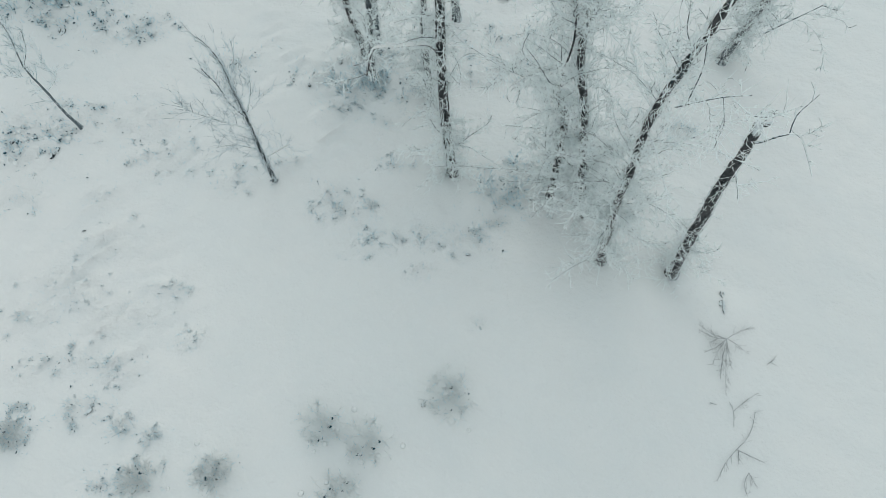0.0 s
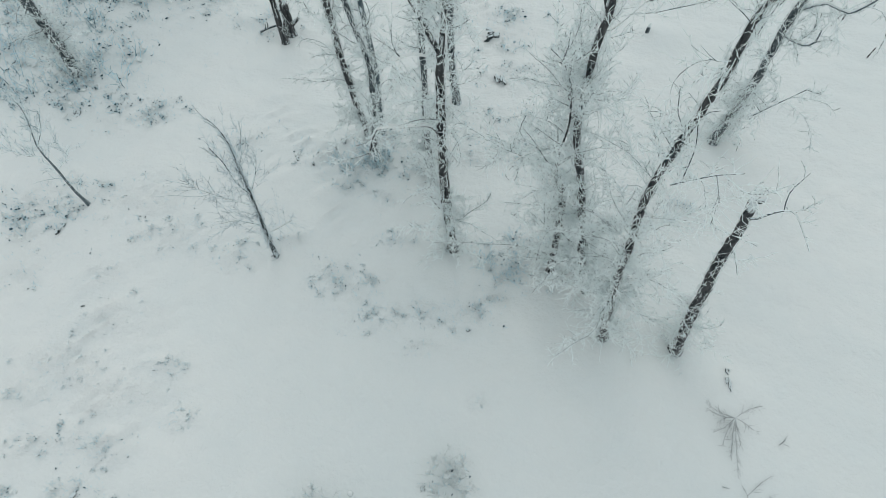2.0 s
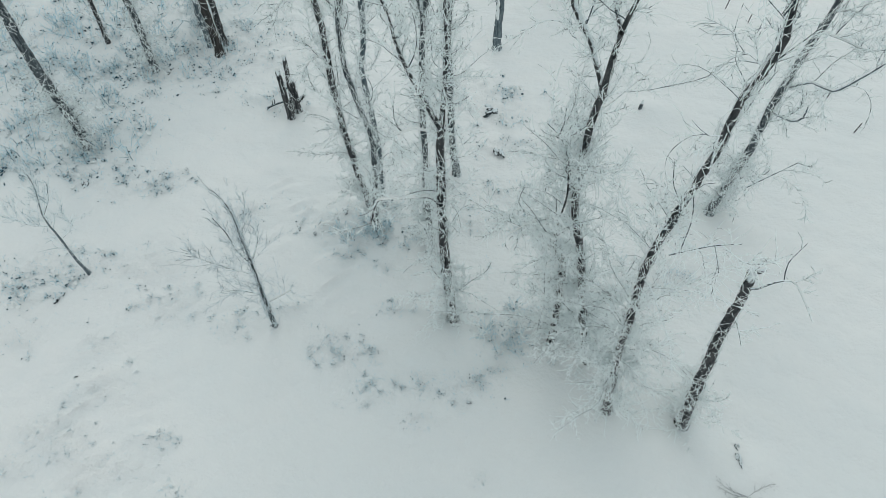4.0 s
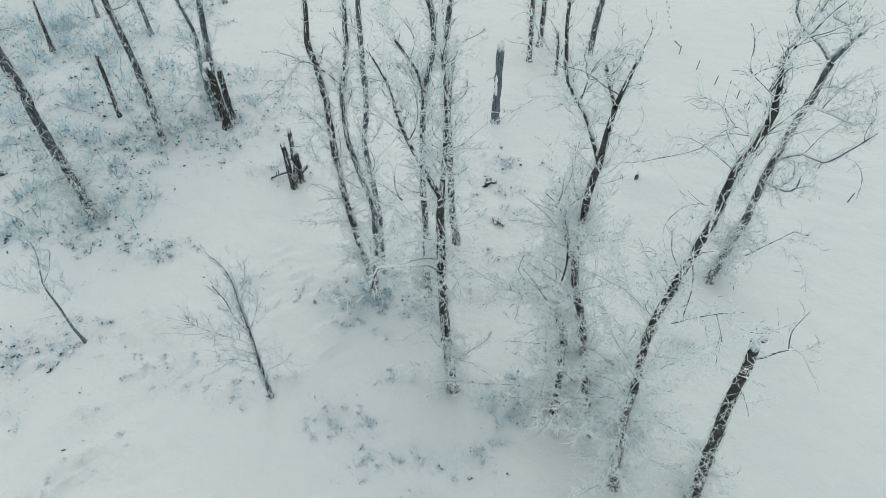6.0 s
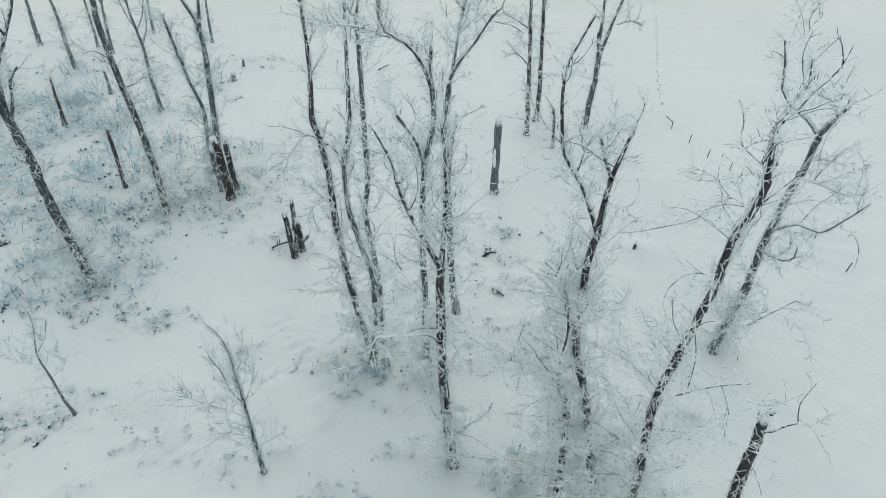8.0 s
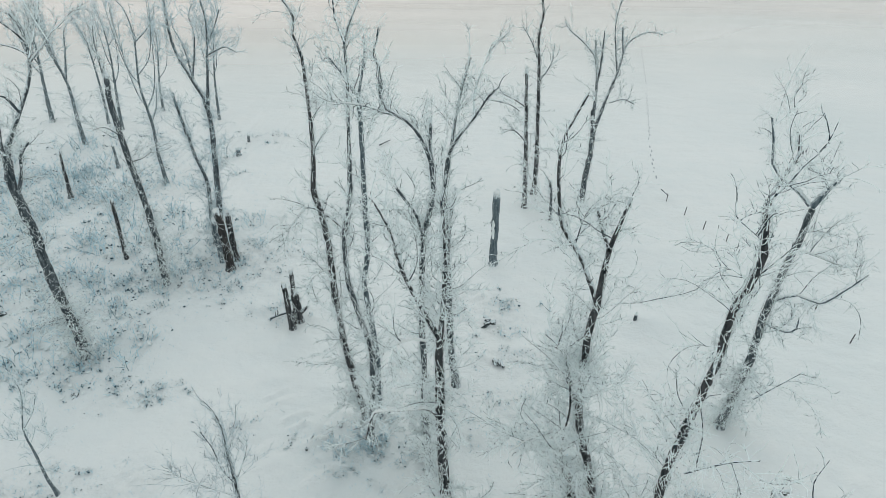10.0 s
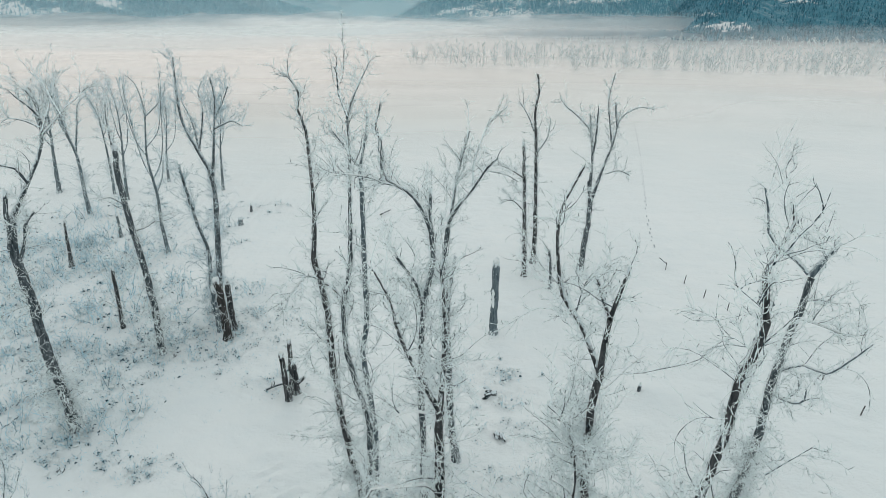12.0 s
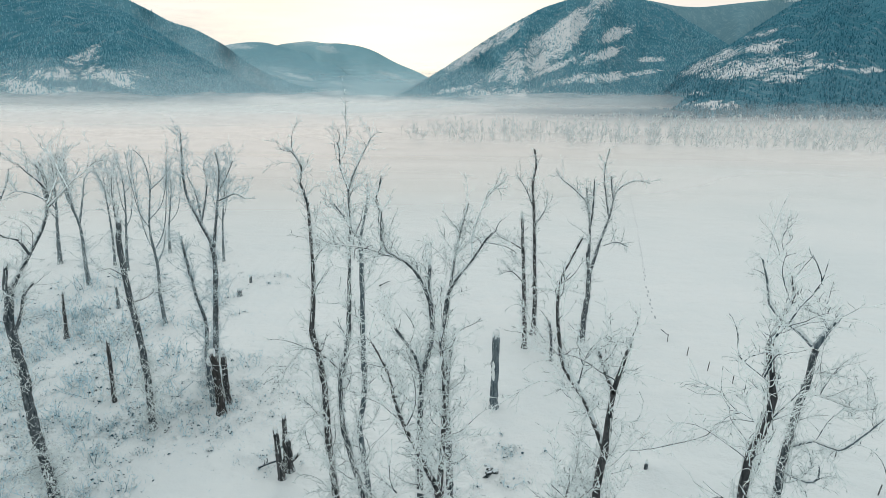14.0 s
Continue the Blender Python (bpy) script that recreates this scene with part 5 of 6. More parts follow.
tree(32, 6.73, 13.83, [
    (0.212, 0.113, [(0, 0, 0), (-0.33, 0.0, 1.1), (-1.19, 0.0, 4.97), (-1.55, 0.0, 6.72), (-2.08, 0.0, 8.59), (-2.23, 0.0, 9.19), (-2.34, 0.0, 11.15), (-2.35, 0.0, 12.94), (-2.21, 0.0, 13.98)]),
    (0.096, 0.024, [(-2.21, 0.0, 13.98), (-2.64, 0.1, 14.85), (-3.0, 0.2, 15.48), (-3.62, 0.3, 16.22), (-3.83, 0.4, 17.06), (-3.97, 0.5, 17.98), (-3.94, 0.6, 18.79), (-3.75, 0.7, 19.31), (-3.43, 0.8, 20.08)]),
    (0.104, 0.077, [(-2.21, -0.0, 13.98), (-2.15, -0.25, 15.24), (-2.05, -0.5, 16.16)]),
    (0.072, 0.047, [(-2.12, 0.0, 15.9), (-2.4, 0.0, 16.55), (-2.64, 0.0, 17.26)])] + [
    (0.072, 0.046, [(-2.12, 0.0, 15.9), (-1.95, 0.0, 16.74), (-1.75, 0.0, 17.62)]),
    (0.025, 0.013, [(-2.21, 0.0, 13.49), (-1.99, 0.33, 13.43), (-1.42, 0.67, 14.19), (-1.12, 1.0, 14.37)]),
    (0.024, 0.011, [(-3.1, -0.0, 15.95), (-2.87, -0.5, 16.93), (-2.57, -1.0, 17.5)]),
    (0.041, 0.021, [(-2.07, -0.0, 8.36), (-3.02, -0.5, 8.69), (-3.79, -1.0, 8.36), (-4.23, -1.5, 8.04)]),
    (0.044, 0.021, [(-4.05, -0.0, 7.27), (-4.4, -0.5, 8.2), (-5.26, -1.0, 8.87)]),
    (0.028, 0.02, [(-2.21, 0.0, 11.3), (-1.96, 0.5, 10.49), (-2.06, 1.0, 10.59)])], 'cottonwood forking into a broad V with frosted twigs', name='tree', amount=0.65, shoots=6, broken=(3, 4), low=0.4, crown=0, cling=1.4, reach=1.5, boughs=4.4, dense_low=1.6, web=17)
tree(33, 5.18, 14.78, [
    (0.192, 0.121, [(0, 0, 0), (-0.13, 0.0, 2.31), (-0.29, 0.0, 4.67), (-0.41, 0.0, 6.43)]),
    (0.056, 0.028, [(-0.37, -0.0, 5.6), (-0.86, -0.15, 6.97), (-0.86, -0.3, 8.55), (-0.78, -0.45, 10.01), (-0.98, -0.6, 11.69)]),
    (0.039, 0.018, [(-1.01, -0.0, 11.03), (-1.33, -0.5, 12.31), (-1.78, -1.0, 13.12)]),
    (0.029, 0.02, [(-1.01, 0.0, 11.16), (-0.91, 0.5, 11.42), (-0.95, 1.0, 11.79)])], 'tall bare cottonwood with dark bark and frosted twigs', name='tree', amount=1.5, reach=1.6, shoots=5, broken=(0,), low=0.5, boughs=4.6, web=17)
tree(34, 7.22, 11.36, [
    (0.205, 0.075, [(0, 0, 0), (-0.49, 0.0, 4.15), (-0.59, 0.0, 6.03), (-0.81, 0.0, 8.97), (-0.76, 0.0, 10.64), (-0.6, 0.0, 11.92), (-0.43, 0.0, 13.44), (-0.32, 0.0, 14.27), (-0.31, 0.0, 15.36), (-0.28, 0.0, 16.14), (-0.12, 0.0, 16.72), (-0.01, 0.0, 17.64), (-0.15, 0.0, 18.32), (-0.24, 0.0, 18.81)]),
    (0.068, 0.025, [(-0.22, 0.0, 18.75), (-0.19, 0.12, 19.11), (-0.03, 0.25, 19.6), (0.06, 0.38, 19.93), (-0.02, 0.5, 20.3)]),
    (0.027, 0.006, [(-0.22, -0.0, 18.93), (0.04, -0.12, 19.43), (0.22, -0.25, 19.92), (0.45, -0.38, 20.35), (0.53, -0.5, 20.99)])] + [
    (0.018, 0.009, [(-0.12, -0.0, 17.98), (-0.37, -0.33, 18.3), (-0.65, -0.67, 18.63), (-0.72, -1.0, 18.88)]),
    (0.034, 0.014, [(-0.32, -0.0, 10.38), (0.22, -0.5, 11.46), (0.7, -1.0, 12.42), (1.15, -1.5, 13.22)]),
    (0.021, 0.01, [(-0.28, -0.0, 14.98), (-0.63, -0.5, 15.16), (-1.06, -1.0, 15.74)]),
    (0.02, 0.011, [(-0.12, 0.0, 16.88), (-0.58, 0.5, 16.86), (-0.99, 1.0, 16.56)])], 'long slanting cottonwood with dark bark and frosted crown', name='tree', amount=0.75, shoots=3.5, low=1.3, crown=0.2, cling=1.4, reach=1.5, boughs=5.0, dense_low=2.0, taper=1.0, web=17)
tree(35, 15.34, 23.52, [
    (0.25, 0.13, [(0, 0, 0), (0.21, 0.0, 2.4), (0.43, 0.0, 4.86), (0.41, 0.0, 7.21), (0.54, 0.0, 9.42), (0.71, 0.0, 11.22), (0.86, 0.0, 12.55), (0.9, 0.0, 13.43)]),
    (0.146, 0.107, [(0.84, 0.0, 13.52), (1.22, 0.15, 14.42), (1.59, 0.3, 15.04)]),
    (0.098, 0.038, [(0.77, 0.0, 13.58), (0.2, 0.1, 14.07), (-0.46, 0.2, 14.47), (-1.07, 0.3, 15.03), (-1.31, 0.4, 16.12), (-1.61, 0.5, 17.0)]),
    (0.025, 0.012, [(-1.41, 0.0, 16.79), (-1.31, 0.25, 18.7), (-0.99, 0.5, 20.05)]),
    (0.025, 0.012, [(-1.33, 0.0, 16.88), (-0.88, 0.25, 17.58), (-0.69, 0.5, 18.25)])] + [
    (0.072, 0.048, [(1.21, -0.0, 14.54), (0.92, -0.13, 14.99), (0.63, -0.27, 15.2), (0.14, -0.4, 15.37)]),
    (0.064, 0.028, [(0.74, -0.0, 8.66), (1.44, -0.25, 9.31), (2.35, -0.5, 9.33), (2.97, -0.75, 10.29), (3.55, -1.0, 11.48)]),
    (0.05, 0.023, [(0.8, -0.0, 11.43), (1.82, -0.33, 11.46), (2.68, -0.67, 11.44), (3.23, -1.0, 11.86)]),
    (0.037, 0.018, [(0.91, 0.0, 12.31), (1.46, 0.35, 12.37), (2.39, 0.7, 12.18)]),
    (0.056, 0.033, [(0.52, -0.0, 7.21), (1.45, -0.17, 7.18), (1.83, -0.33, 7.6), (1.77, -0.5, 8.34)]),
    (0.046, 0.02, [(1.12, -0.0, 2.57), (2.01, -0.5, 4.4), (2.64, -1.0, 5.81)])], 'leaning cottonwood with grey barkless fork and hooked limbs', name='tree', amount=0.62, shoots=5, bark=BARK_FROST, limb_bark=WOOD_GREY, cling=1.2, broken=(1,), low=1.4, crown=0.1, reach=1.4, boughs=3.3, dense_low=1.9, taper=1.0, web=16)
tree(36, 10.39, 10.73, [
    (0.256, 0.148, [(0, 0, 0), (-0.32, 0.0, 2.49), (-0.5, 0.0, 4.51), (-0.68, 0.0, 6.23), (-0.77, 0.0, 7.76), (-0.8, 0.0, 8.83), (-0.93, 0.0, 9.72)]),
    (0.105, 0.077, [(-0.99, 0.0, 9.67), (-0.83, 0.0, 9.86), (-0.66, 0.0, 10.04)]),
    (0.045, 0.016, [(-0.74, -0.0, 9.1), (-0.54, -0.16, 9.44), (-0.27, -0.32, 10.11), (0.08, -0.48, 10.68), (0.45, -0.64, 10.62), (1.16, -0.8, 9.99)]),
    (0.021, 0.007, [(-0.07, -0.0, 10.1), (-0.25, -0.2, 10.97), (-0.14, -0.4, 12.09)]),
    (0.038, 0.02, [(-0.77, 0.0, 7.76), (-0.38, 0.2, 6.99), (0.03, 0.4, 6.05)])], 'leaning dead trunk with a snapped crooked top', name='dead_tree', category='dead tree', group='snags', crown=0, amount=0.5, shoots=3.5, boughs=1.2, broken=(0, 1), low=1.6, reach=0.8, cling=0.8)
tree(37, -8.19, 15.56, [
    (0.111, 0.01, [(0, 0, 0), (-0.01, 0.0, 2.26), (0.04, 0.0, 4.42), (0.01, 0.0, 6.32), (0.05, 0.0, 7.57), (-0.1, 0.0, 8.57), (-0.33, 0.0, 9.2)]),
    (0.047, 0.02, [(0.03, -0.0, 4.83), (-0.29, -0.17, 5.86), (-0.41, -0.33, 7.19), (-0.66, -0.5, 8.33)]),
    (0.036, 0.017, [(-0.03, 0.0, 4.01), (-1.22, 0.2, 5.19), (-1.86, 0.4, 5.79), (-2.07, 0.6, 6.14)]),
    (0.035, 0.017, [(0.16, 0.0, 5.01), (0.61, 0.2, 5.77), (0.67, 0.4, 6.36)]),
    (0.039, 0.02, [(-0.0, 0.0, 1.91), (0.73, 0.25, 1.7), (1.35, 0.5, 1.54)]),
    (0.038, 0.018, [(-0.07, -0.0, 2.61), (-0.84, -0.25, 3.73), (-1.6, -0.5, 4.28)])] + [
    (0.027, 0.011, [(0.01, 0.0, 6.61), (0.53, 0.15, 7.13), (0.71, 0.3, 7.65)])], 'slender dark sapling with spreading bare branches', name='tree', amount=1.0, shoots=2.2, boughs=5.5, fine=0.6, thick=0.62, reach=0.8, cling=1.4, twig=TWIG_DARK, bark=BARK_FROST, tangle=0.15, lift=0.42, group='saplings')
tree(38, -18.63, 18.92, [
    (0.088, 0.014, [(0, 0, 0), (-0.11, 0.0, 1.13), (-0.13, 0.0, 2.89), (-0.15, 0.0, 4.38), (0.26, 0.0, 5.88), (0.33, 0.0, 6.68)]),
    (0.032, 0.018, [(-0.12, 0.0, 3.71), (-0.7, 0.17, 4.02), (-1.06, 0.33, 4.52), (-1.25, 0.5, 5.22)]),
    (0.032, 0.018, [(-0.15, -0.0, 4.38), (0.42, -0.25, 5.24), (0.72, -0.5, 6.16)]),
    (0.027, 0.013, [(-0.1, 0.0, 2.76), (0.52, 0.2, 2.89), (0.97, 0.4, 3.33)])], 'slender leaning sapling with pale bare branches', name='tree', twig=TWIG_PALE, amount=1.0, shoots=2, boughs=4.2, fine=0.8, thick=0.75, reach=0.85, cling=0, tangle=0.15, lift=0.42, bark=BARK_PALE, group='saplings')

# ---- shrubs ----
def bush_shape(seed, size, stems, twigs, loads, dark, height=0.55, white=0.4):
    """Fine feathery stems full of rime, snow lying on them in lumps, dark lumps low down for leaves and for the shaded
    gaps between: places, quads and the material of each quad.
    """
    rng = np.random.default_rng(seed)
    a = rng.uniform(0, 6.28, stems)
    rad = 0.42 * size * rng.random(stems) ** 0.6
    base = np.stack([np.cos(a) * rad, np.sin(a) * rad, np.full(stems, -0.05)], -1)
    lean = np.stack([np.cos(a) * 1.1 * rad / size, np.sin(a) * 1.1 * rad / size, np.ones(stems)], -1) + rng.normal(scale=0.28, size=(stems, 3))
    L = height * size * rng.uniform(0.45, 1.15, stems)
    D = unit(lean)
    P = np.empty((stems, 4, 3))
    P[:, 0] = base
    for j in range(1, 4):
        D = unit(D + rng.normal(scale=0.2, size=D.shape))
        P[:, j] = P[:, j - 1] + D * (L / 3)[:, None]
    P3, R3 = sprout(rng, P, stems * twigs, 0.10 * size, 0.34 * size, 40, 0.12, 3, 0.0105, 0.0075, 0.2, 0.0, 0.3)
    P4, R4 = sprout(rng, P3, int(stems * twigs * 1.3), 0.05, 0.06 + 0.13 * size, 42, 0.08, 2, 0.010, 0.007, 0.15)
    V, Q = joined([tubes(P, np.linspace(0.012, 0.007, 4)[None] * np.ones((stems, 1)), 3), tubes(P3, R3, 3), tubes(P4, R4, 3)])
    rest = np.stack([0.3 * size * rng.normal(size=loads), 0.3 * size * rng.normal(size=loads), np.zeros(loads)], -1)
    rest[:, 2] = height * size * 0.55 * np.exp(-(rest[:, :2] ** 2).sum(1) / (0.45 * size) ** 2) * rng.uniform(0.2, 1.0, loads)
    C = clumps(rng, rest, min(size, 1.2) ** 0.5 * rng.uniform(0.03, 0.13, loads), 0.38)
    # dark lumps put the shade of the gaps into shape and colour
    k = max(1, dark)
    at = np.stack([0.22 * size * rng.normal(size=k), 0.22 * size * rng.normal(size=k), rng.uniform(0.0, 0.10, k)], -1)
    way = unit(rng.normal(size=(k, 3)) * np.array([1, 1, 0.25]))
    long = rng.uniform(0.05, 0.17, k) * size ** 0.5
    Pd = at[:, None] + way[:, None] * long[:, None, None] * np.linspace(-0.5, 0.5, 4)[None, :, None] + rng.normal(scale=0.015, size=(k, 4, 3))
    Rd = long[:, None] * np.array([[0.10, 0.34, 0.28, 0.08]]) * rng.uniform(0.6, 1.2, (k, 1))
    Vd, Qd = tubes(Pd, Rd, 5)
    VV, QQ = joined([(V, Q), (Vd, Qd), C])
    kinds = np.repeat([0, 1, 2], [len(Q), len(Qd), len(C[1])])
    kinds[:len(Q)] = np.where((np.arange(len(Q)) // 3) % 11 < 11 * white, 2, 0)
    return VV, QQ, kinds


def shrub_finish(V, Q, split, name):
    me = np_mesh(name, V, Q)
    me.materials.append(BRUSH)
    me.materials.append(BRUSH_DARK)
    me.materials.append(SNOW)
    me.polygons.foreach_set("material_index", split.astype(np.int32))
    return me


SIZES = (0.55, 0.7, 0.85, 1.0, 1.2, 1.5, 0.45, 1.8)
SHAPES = [bush_shape(300 + i, size, int(7 + 9 * size), 2, int(4 + 6 * size), int(1 + 3 * size)) for i, size in enumerate(SIZES)]
# rounded bushes all but buried
SHAPES += [bush_shape(330 + i, size, 64, 5, 14, 5, 0.30, 0.85) for i, size in enumerate((2.0, 1.7, 2.1))]
# upright sprays of thin stems
SHAPES += [bush_shape(360 + i, size, int(22 * size), 4, 5, 2, 0.85, 0.25) for i, size in enumerate((0.8, 1.0, 1.25))]
SHRUBS = [shrub_finish(V, Q, n, "shrub") for V, Q, n in SHAPES]


def shrub(kind, x, y, turn, scale, label, group="frosted shrubs"):
    ob = tagged(new("shrub", SHRUBS[kind]), label, "shrub", group)
    ob.matrix_world = Matrix.Translation((x, y, ground_z(x, y))) @ Matrix.Rotation(turn, 4, "Z") @ Matrix.Scale(scale, 4)
    return ob


def scatter_shrubs():
    rng = np.random.default_rng(77)
    spots, tufts = [], []
    for px_, py_, rx, ry, count, height in PATCHES:
        for _ in range(int(count * (1.45 if height >= 1.0 else 1.2))):
            a, r = rng.uniform(0, 6.28), 1.75 * rng.random() ** 0.6
            kind = int(rng.choice([0, 1, 2, 3, 4, 6], p=[0.25, 0.2, 0.15, 0.1, 0.05, 0.25]))
            if height >= 0.95 and rng.random() < (0.42 if height < 1.3 else 0.8):
                kind = int(rng.integers(11, 14))
            spots.append((kind, px_ + rx * r * math.cos(a), py_ + ry * r * math.sin(a), rng.uniform(0, 6.28), height * rng.uniform(0.6, 1.2) * (1.0 if px_ ** 2 + py_ ** 2 < 700 else 1.45)))
        n = int(9 * count ** 0.75 + 4 * rx * ry)
        g = rng.normal(scale=0.95, size=(n, 2)) * np.array([rx, ry]) + np.array([px_, py_])
        tufts.append(np.column_stack([g, np.full(n, height)]))
    spots.sort(key=lambda s: s[1] ** 2 + s[2] ** 2)
    for s in spots[:270]:
        shrub(*s, "low frosted brush half buried in the snow")
    vs, qs, ms, off = [], [], [], 0
    for kind, x, y, turn, scale in spots[270:]:
        V, Q, n = FAR_SHAPES[kind]
        c, d = math.cos(turn) * scale, math.sin(turn) * scale
        vs.append(np.stack([x + V[:, 0] * c - V[:, 1] * d, y + V[:, 0] * d + V[:, 1] * c, ground_z(x, y) + V[:, 2] * scale], -1))
        qs.append(Q + off)
        ms.append(n)
        off += len(V)
    me = shrub_finish(np.concatenate(vs), np.concatenate(qs), np.concatenate(ms), "brush")
    tagged(new("brush", me), "low frosted brush between the farther trees", "brush", kind="stuff")
    # single stalks and dead leaves poking out of the snow
    T = np.concatenate(tufts)
    zt = ground_z(T[:, 0], T[:, 1])
    base = np.repeat(np.column_stack([T[:, :2], zt - 0.03]), 2, axis=0) + rng.normal(scale=0.07, size=(len(T) * 2, 3)) * np.array([1, 1, 0])
    way = unit(rng.normal(scale=0.55, size=base.shape) + np.array([0, 0, 0.8]))
    way[:, 2] = np.abs(way[:, 2])
    L = rng.uniform(0.08, 0.34, len(base)) * np.repeat(T[:, 2], 2)
    t = np.linspace(0, 1, 2)[None, :, None]
    P = base[:, None] + way[:, None] * L[:, None, None] * t
    Vs, Qs = tubes(P, np.array([[0.010, 0.006]]) * np.ones((len(P), 1)), 3)
    pick = rng.random(len(T)) < 0.13
    b2 = np.column_stack([T[pick, :2], zt[pick] + 0.03]) + rng.normal(scale=0.05, size=(pick.sum(), 3)) * np.array([1, 1, 0.3])
    w2 = unit(rng.normal(size=b2.shape) * np.array([1, 1, 0.4]))
    L2 = rng.uniform(0.05, 0.20, len(b2)) * T[pick, 2]
    P2 = b2[:, None] + w2[:, None] * L2[:, None, None] * np.linspace(0, 1, 3)[None, :, None]
    R2 = np.array([[0.25, 1.0, 0.2]]) * (L2 * rng.uniform(0.14, 0.38, len(b2)))[:, None]
    Vd, Qd = tubes(P2, R2, 4)
    me = shrub_finish(np.concatenate([Vs, Vd]), np.concatenate([Qs, Qd + len(Vs)]), np.repeat([0, 1], [len(Qs), len(Qd)]), "stalks")
    tagged(new("dead_stalks", me), "dead stalks and dark leaves poking through the snow", "undergrowth", kind="stuff")


FAR_SHAPES = [bush_shape(400 + i, size, int(4 + 4 * size), 2, int(2 + 3 * size), int(2 + 3 * size)) for i, size in enumerate((*SIZES, 1.8, 1.8, 1.8))]
FAR_SHAPES += [bush_shape(370 + i, size, int(11 * size), 2, 3, 2, 0.85, 0.25) for i, size in enumerate((0.8, 1.0, 1.25))]
scatter_shrubs()
# single larger bushes on the open snow
for kind, x, y, scale in [(10, 0.25, 5.13, 1.0), (8, -4.82, 4.0, 0.85), (8, -2.97, 3.35, 0.85), (8, -3.98, 1.39, 0.85), (9, -8.73, 2.1, 0.9), (9, -11.55, 1.99, 0.8), (9, -17.21, 3.57, 0.8)]:
    shrub(kind, x, y, x * 3.1, scale, "rounded bush buried in snow with frosted twig tips showing", "rounded bushes")

# ---- small things ----
def post(x, y, height, radius, lean, label="short weathered fence post standing in deep snow"):
    rng = np.random.default_rng(int(abs(x * 100)) + 7)
    pts = [(0, 0, -0.2), (lean * 0.5, 0, height * 0.5), (lean, 0, height)]
    _, V, Q = limb_mesh(rng, pts, radius, radius * 0.9, 7, cap=True)
    me = tri_safe(V, Q, "fence_post")
    me.materials.append(POST)
    ob = tagged(new("fence_post", me), label, "fence post", "fence posts")
    ob.location = (x, y, ground_z(x, y))
    return ob


for (x, y), height, lean in (((27.34, 31.16), 0.85, 0.12), ((23.39, 50.94), 1.0, 0.1), ((24.03, 47.91), 1.0, 0.1), ((25.04, 45.34), 0.9, 0.05),
                             ((27.22, 35.11), 0.8, 0.12), ((22.72, 54.1), 0.9, 0.0)):
    post(x, y, 0.85 * height, 0.038, lean)


def fallen_branch(seed, stems, r, twigs, label, lift=0.06):
    """Dead branch on the snow: stems are polylines over the ground, (x, y) each."""
    rng = np.random.default_rng(seed)
    x0, y0 = stems[0][0]
    ob = root("fallen_branch", x0, y0, ground_z(x0, y0), 0.0, label, "branch", "fallen branches")
    lines = []
    for st in stems:
        pts = [(x - x0, y - y0, lift + 0.25 * lift * math.sin(7 * x) + ground_z(x, y) - ground_z(x0, y0)) for x, y in st]
        line, V, Q = limb_mesh(rng, pts, r, r * 0.45, 5)
        part("stem", np_mesh("stem", V, Q), BOUGH_BARE, ob)
        lines.append(resampled(line, 12))
    if twigs:
        P, R = sprout(rng, np.stack(lines), twigs, 0.12, 0.55, 45, 0.03, 4, r * 0.45, r * 0.25, 0.15, 0.05, 0.2)
        P[:, :, 2] = np.maximum(P[:, :, 2], 0.02)
        tagged(part("twig_spray", np_mesh("twig_spray", *tubes(P, R, 3)), BOUGH_BARE, ob), kind="stuff")
    return ob


BOUGH_BARE = twig_material("bare_dead_branch", (0.70, 0.78, 0.81), (0.03, 0.055, 0.068), 0.85)
hub = (12.04, 7.57)
spokes = [(10.98, 8.21), (11.06, 7.9), (13.35, 8.08), (11.06, 7.03), (11.26, 6.47), (11.49, 5.99), (12.01, 6.42), (12.79, 6.95), (11.3, 7.4), (11.56, 5.24)]
fallen_branch(21, [[hub, (0.5 * (hub[0] + a), 0.5 * (hub[1] + b) + 0.12 * math.sin(9 * a)), (a, b)] for a, b in spokes], 0.008, 300, "dead spreading branch lying with its twigs on the snow", 0.16)
fallen_branch(22, [[(11.7, 4.0), (11.79, 4.6), (11.67, 4.99)], [(11.79, 4.6), (12.45, 5.06), (12.95, 5.33)]], 0.009, 22, "thin forked dead branch lying on the snow")
fallen_branch(23, [[(11.64, 3.12), (12.25, 3.65), (12.55, 4.22), (12.71, 4.6), (13.04, 4.65)], [(11.64, 3.12), (11.13, 2.65), (10.68, 1.99)], [(11.68, 3.12), (12.24, 2.86), (12.68, 2.65)],
                   [(11.71, 3.07), (11.65, 2.61)]], 0.010, 50, "crooked dead branch lying on the snow")
fallen_branch(24, [[(11.97, 2.28), (11.71, 1.89), (11.73, 1.43)], [(11.97, 2.28), (12.13, 1.83)]], 0.009, 26, "small dead branch lying on the snow")
fallen_branch(25, [[(13.65, 6.54), (13.93, 6.71), (14.08, 6.9)]], 0.014, 4, "small dead branch lying on the snow")
fallen_branch(26, [[(10.92, 4.94), (11.16, 4.87)]], 0.022, 0, "short dark stick lying on the snow")
fallen_branch(27, [[(-12.14, 33.33), (-11.33, 33.74), (-10.6, 34.02)], [(-10.31, 34.16), (-9.95, 34.72)]], 0.09, 14, "snow-covered dead log beside broken stumps", 0.25)
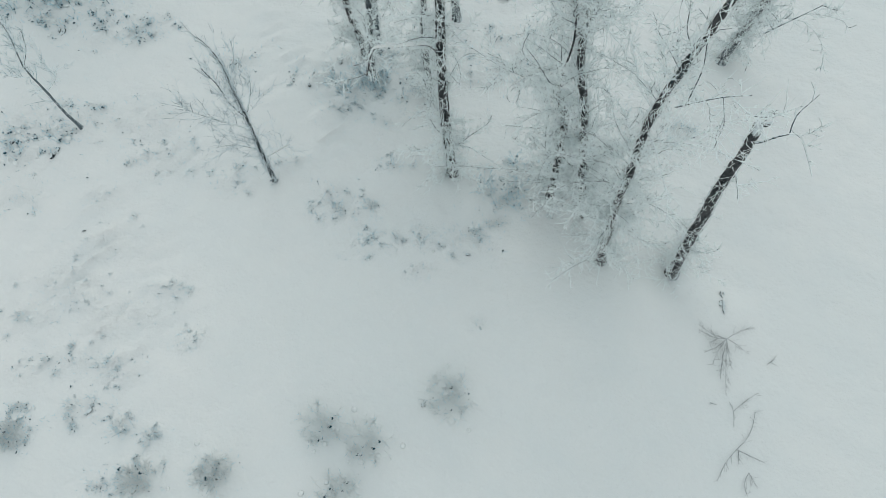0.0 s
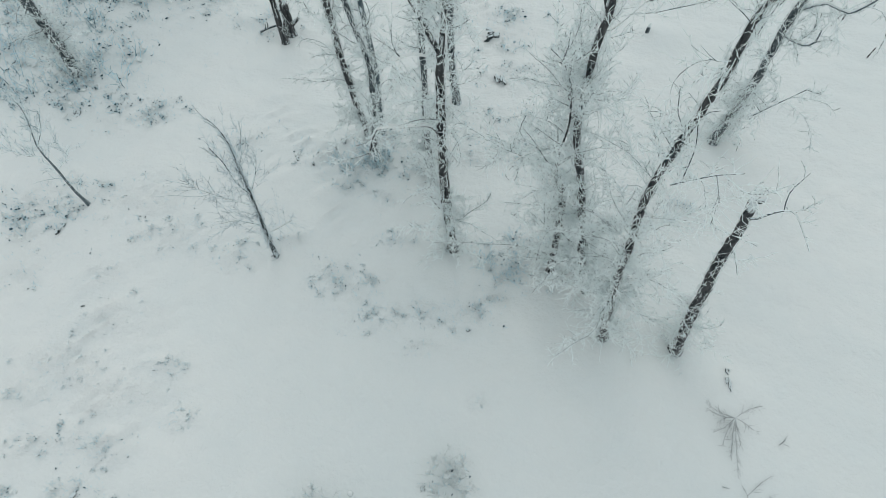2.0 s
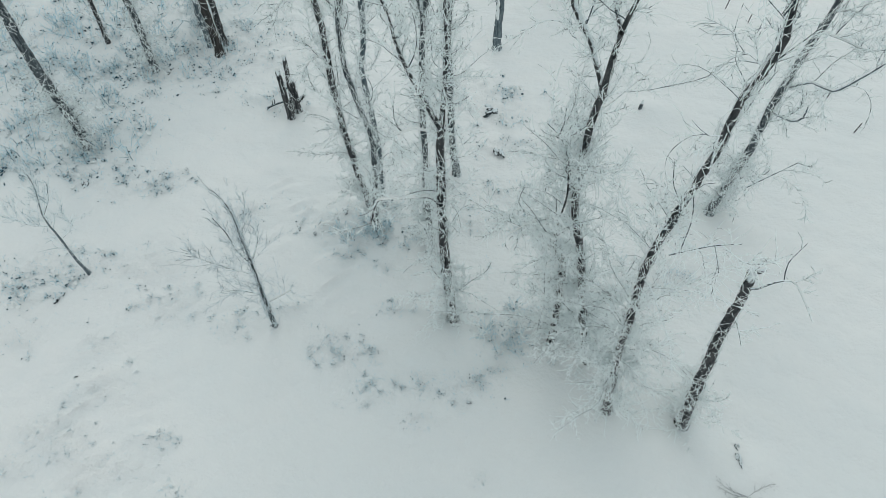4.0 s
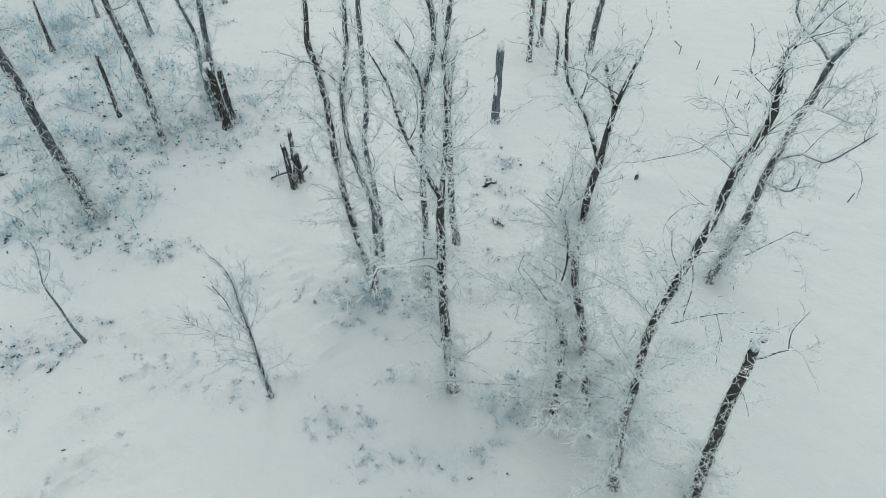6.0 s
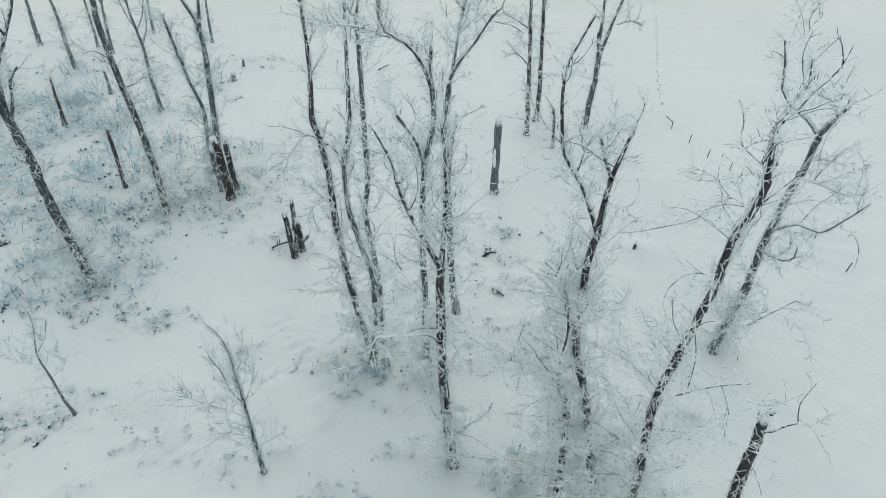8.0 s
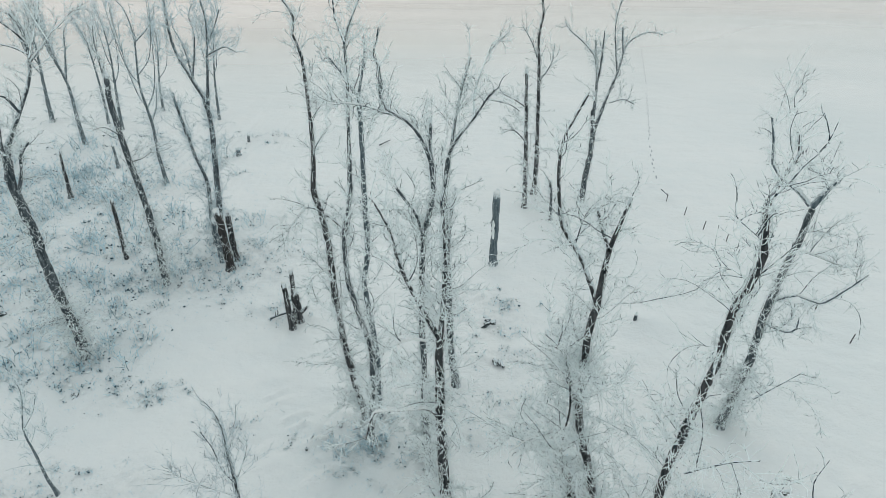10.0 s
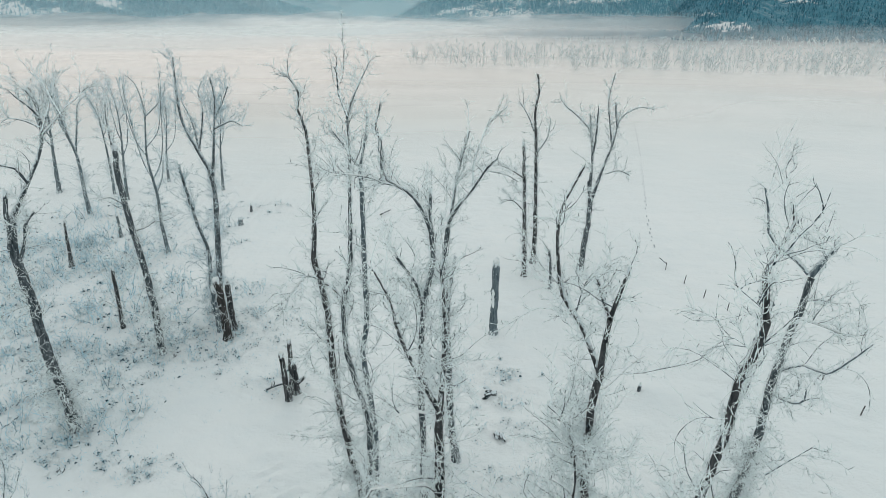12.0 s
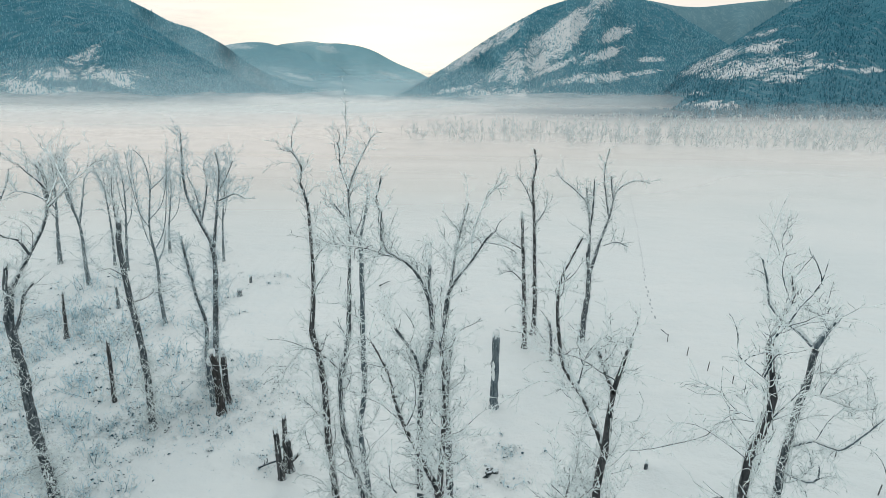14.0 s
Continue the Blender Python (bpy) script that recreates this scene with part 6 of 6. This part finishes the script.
fallen_branch(28, [[(22.61, 55.71), (22.82, 54.19)]], 0.06, 0, "leaning broken fence rail", 0.5)
fallen_branch(29, [[(-8.11, 71.2), (-7.62, 72.13), (-6.94, 72.84)]], 0.10, 6, "dark driftwood branch on open snow", 0.25)


def dark_lump(seed, x, y, size, label, turn=None):
    """Ragged dark lump with rime on top, standing in for dark hollows and debris in the snow."""
    rng = np.random.default_rng(seed)
    bm = bmesh.new()
    for k in range(3):
        got = bmesh.ops.create_icosphere(bm, subdivisions=2, radius=1)["verts"]
        ox, oy, sx, sy, sz = rng.normal(0, 0.28), rng.normal(0, 0.16), rng.uniform(0.18, 0.42), rng.uniform(0.10, 0.2), rng.uniform(0.12, 0.26)
        for v in got:
            f = 1 + 0.75 * noise.noise(v.co * 1.9 + Vector((seed, k * 3.1, 0)))
            v.co = Vector((v.co.x * sx * f + ox, v.co.y * sy * f + oy, v.co.z * sz * f + 0.05)) * size
    me = bpy.data.meshes.new("hollow_debris_lump")
    bm.to_mesh(me)
    bm.free()
    me.materials.append(HOLLOW_DEBRIS)
    ob = tagged(new("hollow_debris_lump", me), label, "log", "half-buried logs")
    ob.matrix_world = Matrix.Translation((x, y, ground_z(x, y) - 0.02 * size)) @ Matrix.Rotation(rng.uniform(0, 6.28) if turn is None else turn, 4, "Z")
    return ob


# Near-black colour carries the darkness of hollows in the snow.
HOLLOW_DEBRIS = bark_material("dark_hollow_debris", (0.006, 0.014, 0.018), (0.03, 0.045, 0.052), 0.0)
LUMPS = [((12.14, 9.07), 0.5), ((12.33, 9.61), 0.3), ((3.66, 28.5), 0.95), ((3.36, 32.93), 1.0), ((3.1, 33.82), 0.8), ((-5.6, 23.44), 0.5), ((-5.97, 22.86), 0.4), ((-8.04, 21.88), 0.4),
         ((-6.91, 22.39), 0.4), ((-7.09, 21.63), 0.35), ((-21.68, 25.89), 0.6), ((13.33, 33.05), 0.35), ((-21.91, 18.03), 0.5), ((-19.55, 17.33), 0.5), ((-20.28, 38.43), 0.7),
         ((-14.18, 4.45), 0.42), ((-11.62, 1.63), 0.39), ((-8.65, 1.99), 0.33), ((-0.77, 4.85), 0.33), ((-21.91, 25.96), 0.5), ((-16.91, 12.89), 0.2), ((1.1, 11.62), 0.36), ((-31.29, 33.67), 1.0), ((-29.03, 43.44), 0.7)]
for i, ((x, y), size) in enumerate(LUMPS):
    dark_lump(500 + i, x, y, size, "ragged dark lump standing in for hollows and debris in the snow", 1.4 if i < 2 else None)


def cut_stump(x, y, r, h, label):
    rng = np.random.default_rng(int(x * 10) + 900)
    ob = root("tree_stump", x, y, ground_z(x, y), 0.0, label, "stump", "low stumps")
    _, V, Q = limb_mesh(rng, [(0, 0, -0.15), (0.02, 0, h * 0.5), (0.05, 0, h)], r * 1.05, r, 12, flare=True, cap=True)
    part("stump", tri_safe(V, Q, "stump"), BARK_FROST, ob)
    bm = bmesh.new()
    bmesh.ops.create_uvsphere(bm, u_segments=14, v_segments=8, radius=1)
    for v in bm.verts:
        v.co = Vector((v.co.x * r * 0.98 + 0.05, v.co.y * r * 0.98, h + max(v.co.z, -0.1) * 0.22 + 0.04))
    me = bpy.data.meshes.new("snow_cap")
    bm.to_mesh(me)
    bm.free()
    part("snow_cap", me, SNOW, ob, "soft cap of snow")
    return ob


cut_stump(*(-24.95, 67.4), 0.26, 0.8, "low cut stump with a cap of snow")
cut_stump(*(-25.34, 72.96), 0.14, 1.0, "thin dark stub in the snow")
cut_stump(*(13.29, 32.89), 0.09, 0.45, "dark stub beside a snowdrift")
for kind, (x, y), scale in ((7, (16.76, 249.07), 3.0), (5, (20.58, 251.66), 2.4), (7, (52.05, 242.65), 2.2), (5, (88.34, 223.94), 2.0)):
    shrub(kind, x, y, x, scale, "low frosted thicket on the far shore", "shore thickets")


def footprints(path, stride, name, label):
    """A trail of trodden prints: shallow bowls with a soft raised rim, laid along a line."""
    rng = np.random.default_rng(8)
    line = smooth_line([(x, y, 0) for x, y in path], stride * 0.5)
    d = np.linalg.norm(np.diff(line, axis=0), axis=1).sum()
    line = resampled(line, int(d / stride))
    vs, qs, off = [], [], 0
    for k, (x, y, _) in enumerate(line[1:-1], 1):
        t = unit(line[k + 1] - line[k - 1])
        sx = (0.07 if k % 2 else -0.07) + rng.normal(0, 0.03)
        cx, cy = x - t[1] * sx, y + t[0] * sx
        a = np.arange(10) * 2 * np.pi / 10
        for r, z in ((1.25, 0.0), (1.0, 0.025), (0.8, 0.012)):
            u, v = np.cos(a) * 0.42 * r, np.sin(a) * 0.07 * r
            vs.append(np.stack([cx + t[0] * u - t[1] * v, cy + t[1] * u + t[0] * v, ground_z(cx, cy) + np.full(10, z)], -1))
        vs.append(np.array([[cx, cy, ground_z(cx, cy) + 0.008]] * 10))
        i = np.arange(10)
        j = (i + 1) % 10
        for ring in range(3):
            qs.append(np.stack([off + ring * 10 + i, off + ring * 10 + j, off + ring * 10 + 10 + j, off + ring * 10 + 10 + i], -1))
        off += 40
    me = np_mesh(name, np.concatenate(vs), np.concatenate(qs))
    me.materials.append(TRACK)
    return tagged(new(name, me), label, "footprints", kind="stuff")


footprints([(62.84, 200.11), (46.94, 143.65), (39.46, 116.38), (34.67, 99.59), (27.31, 74.28), (24.81, 65.09), (23.16, 58.73)], 1.6, "footprint_trail", "single line of footprints across the snowfield")
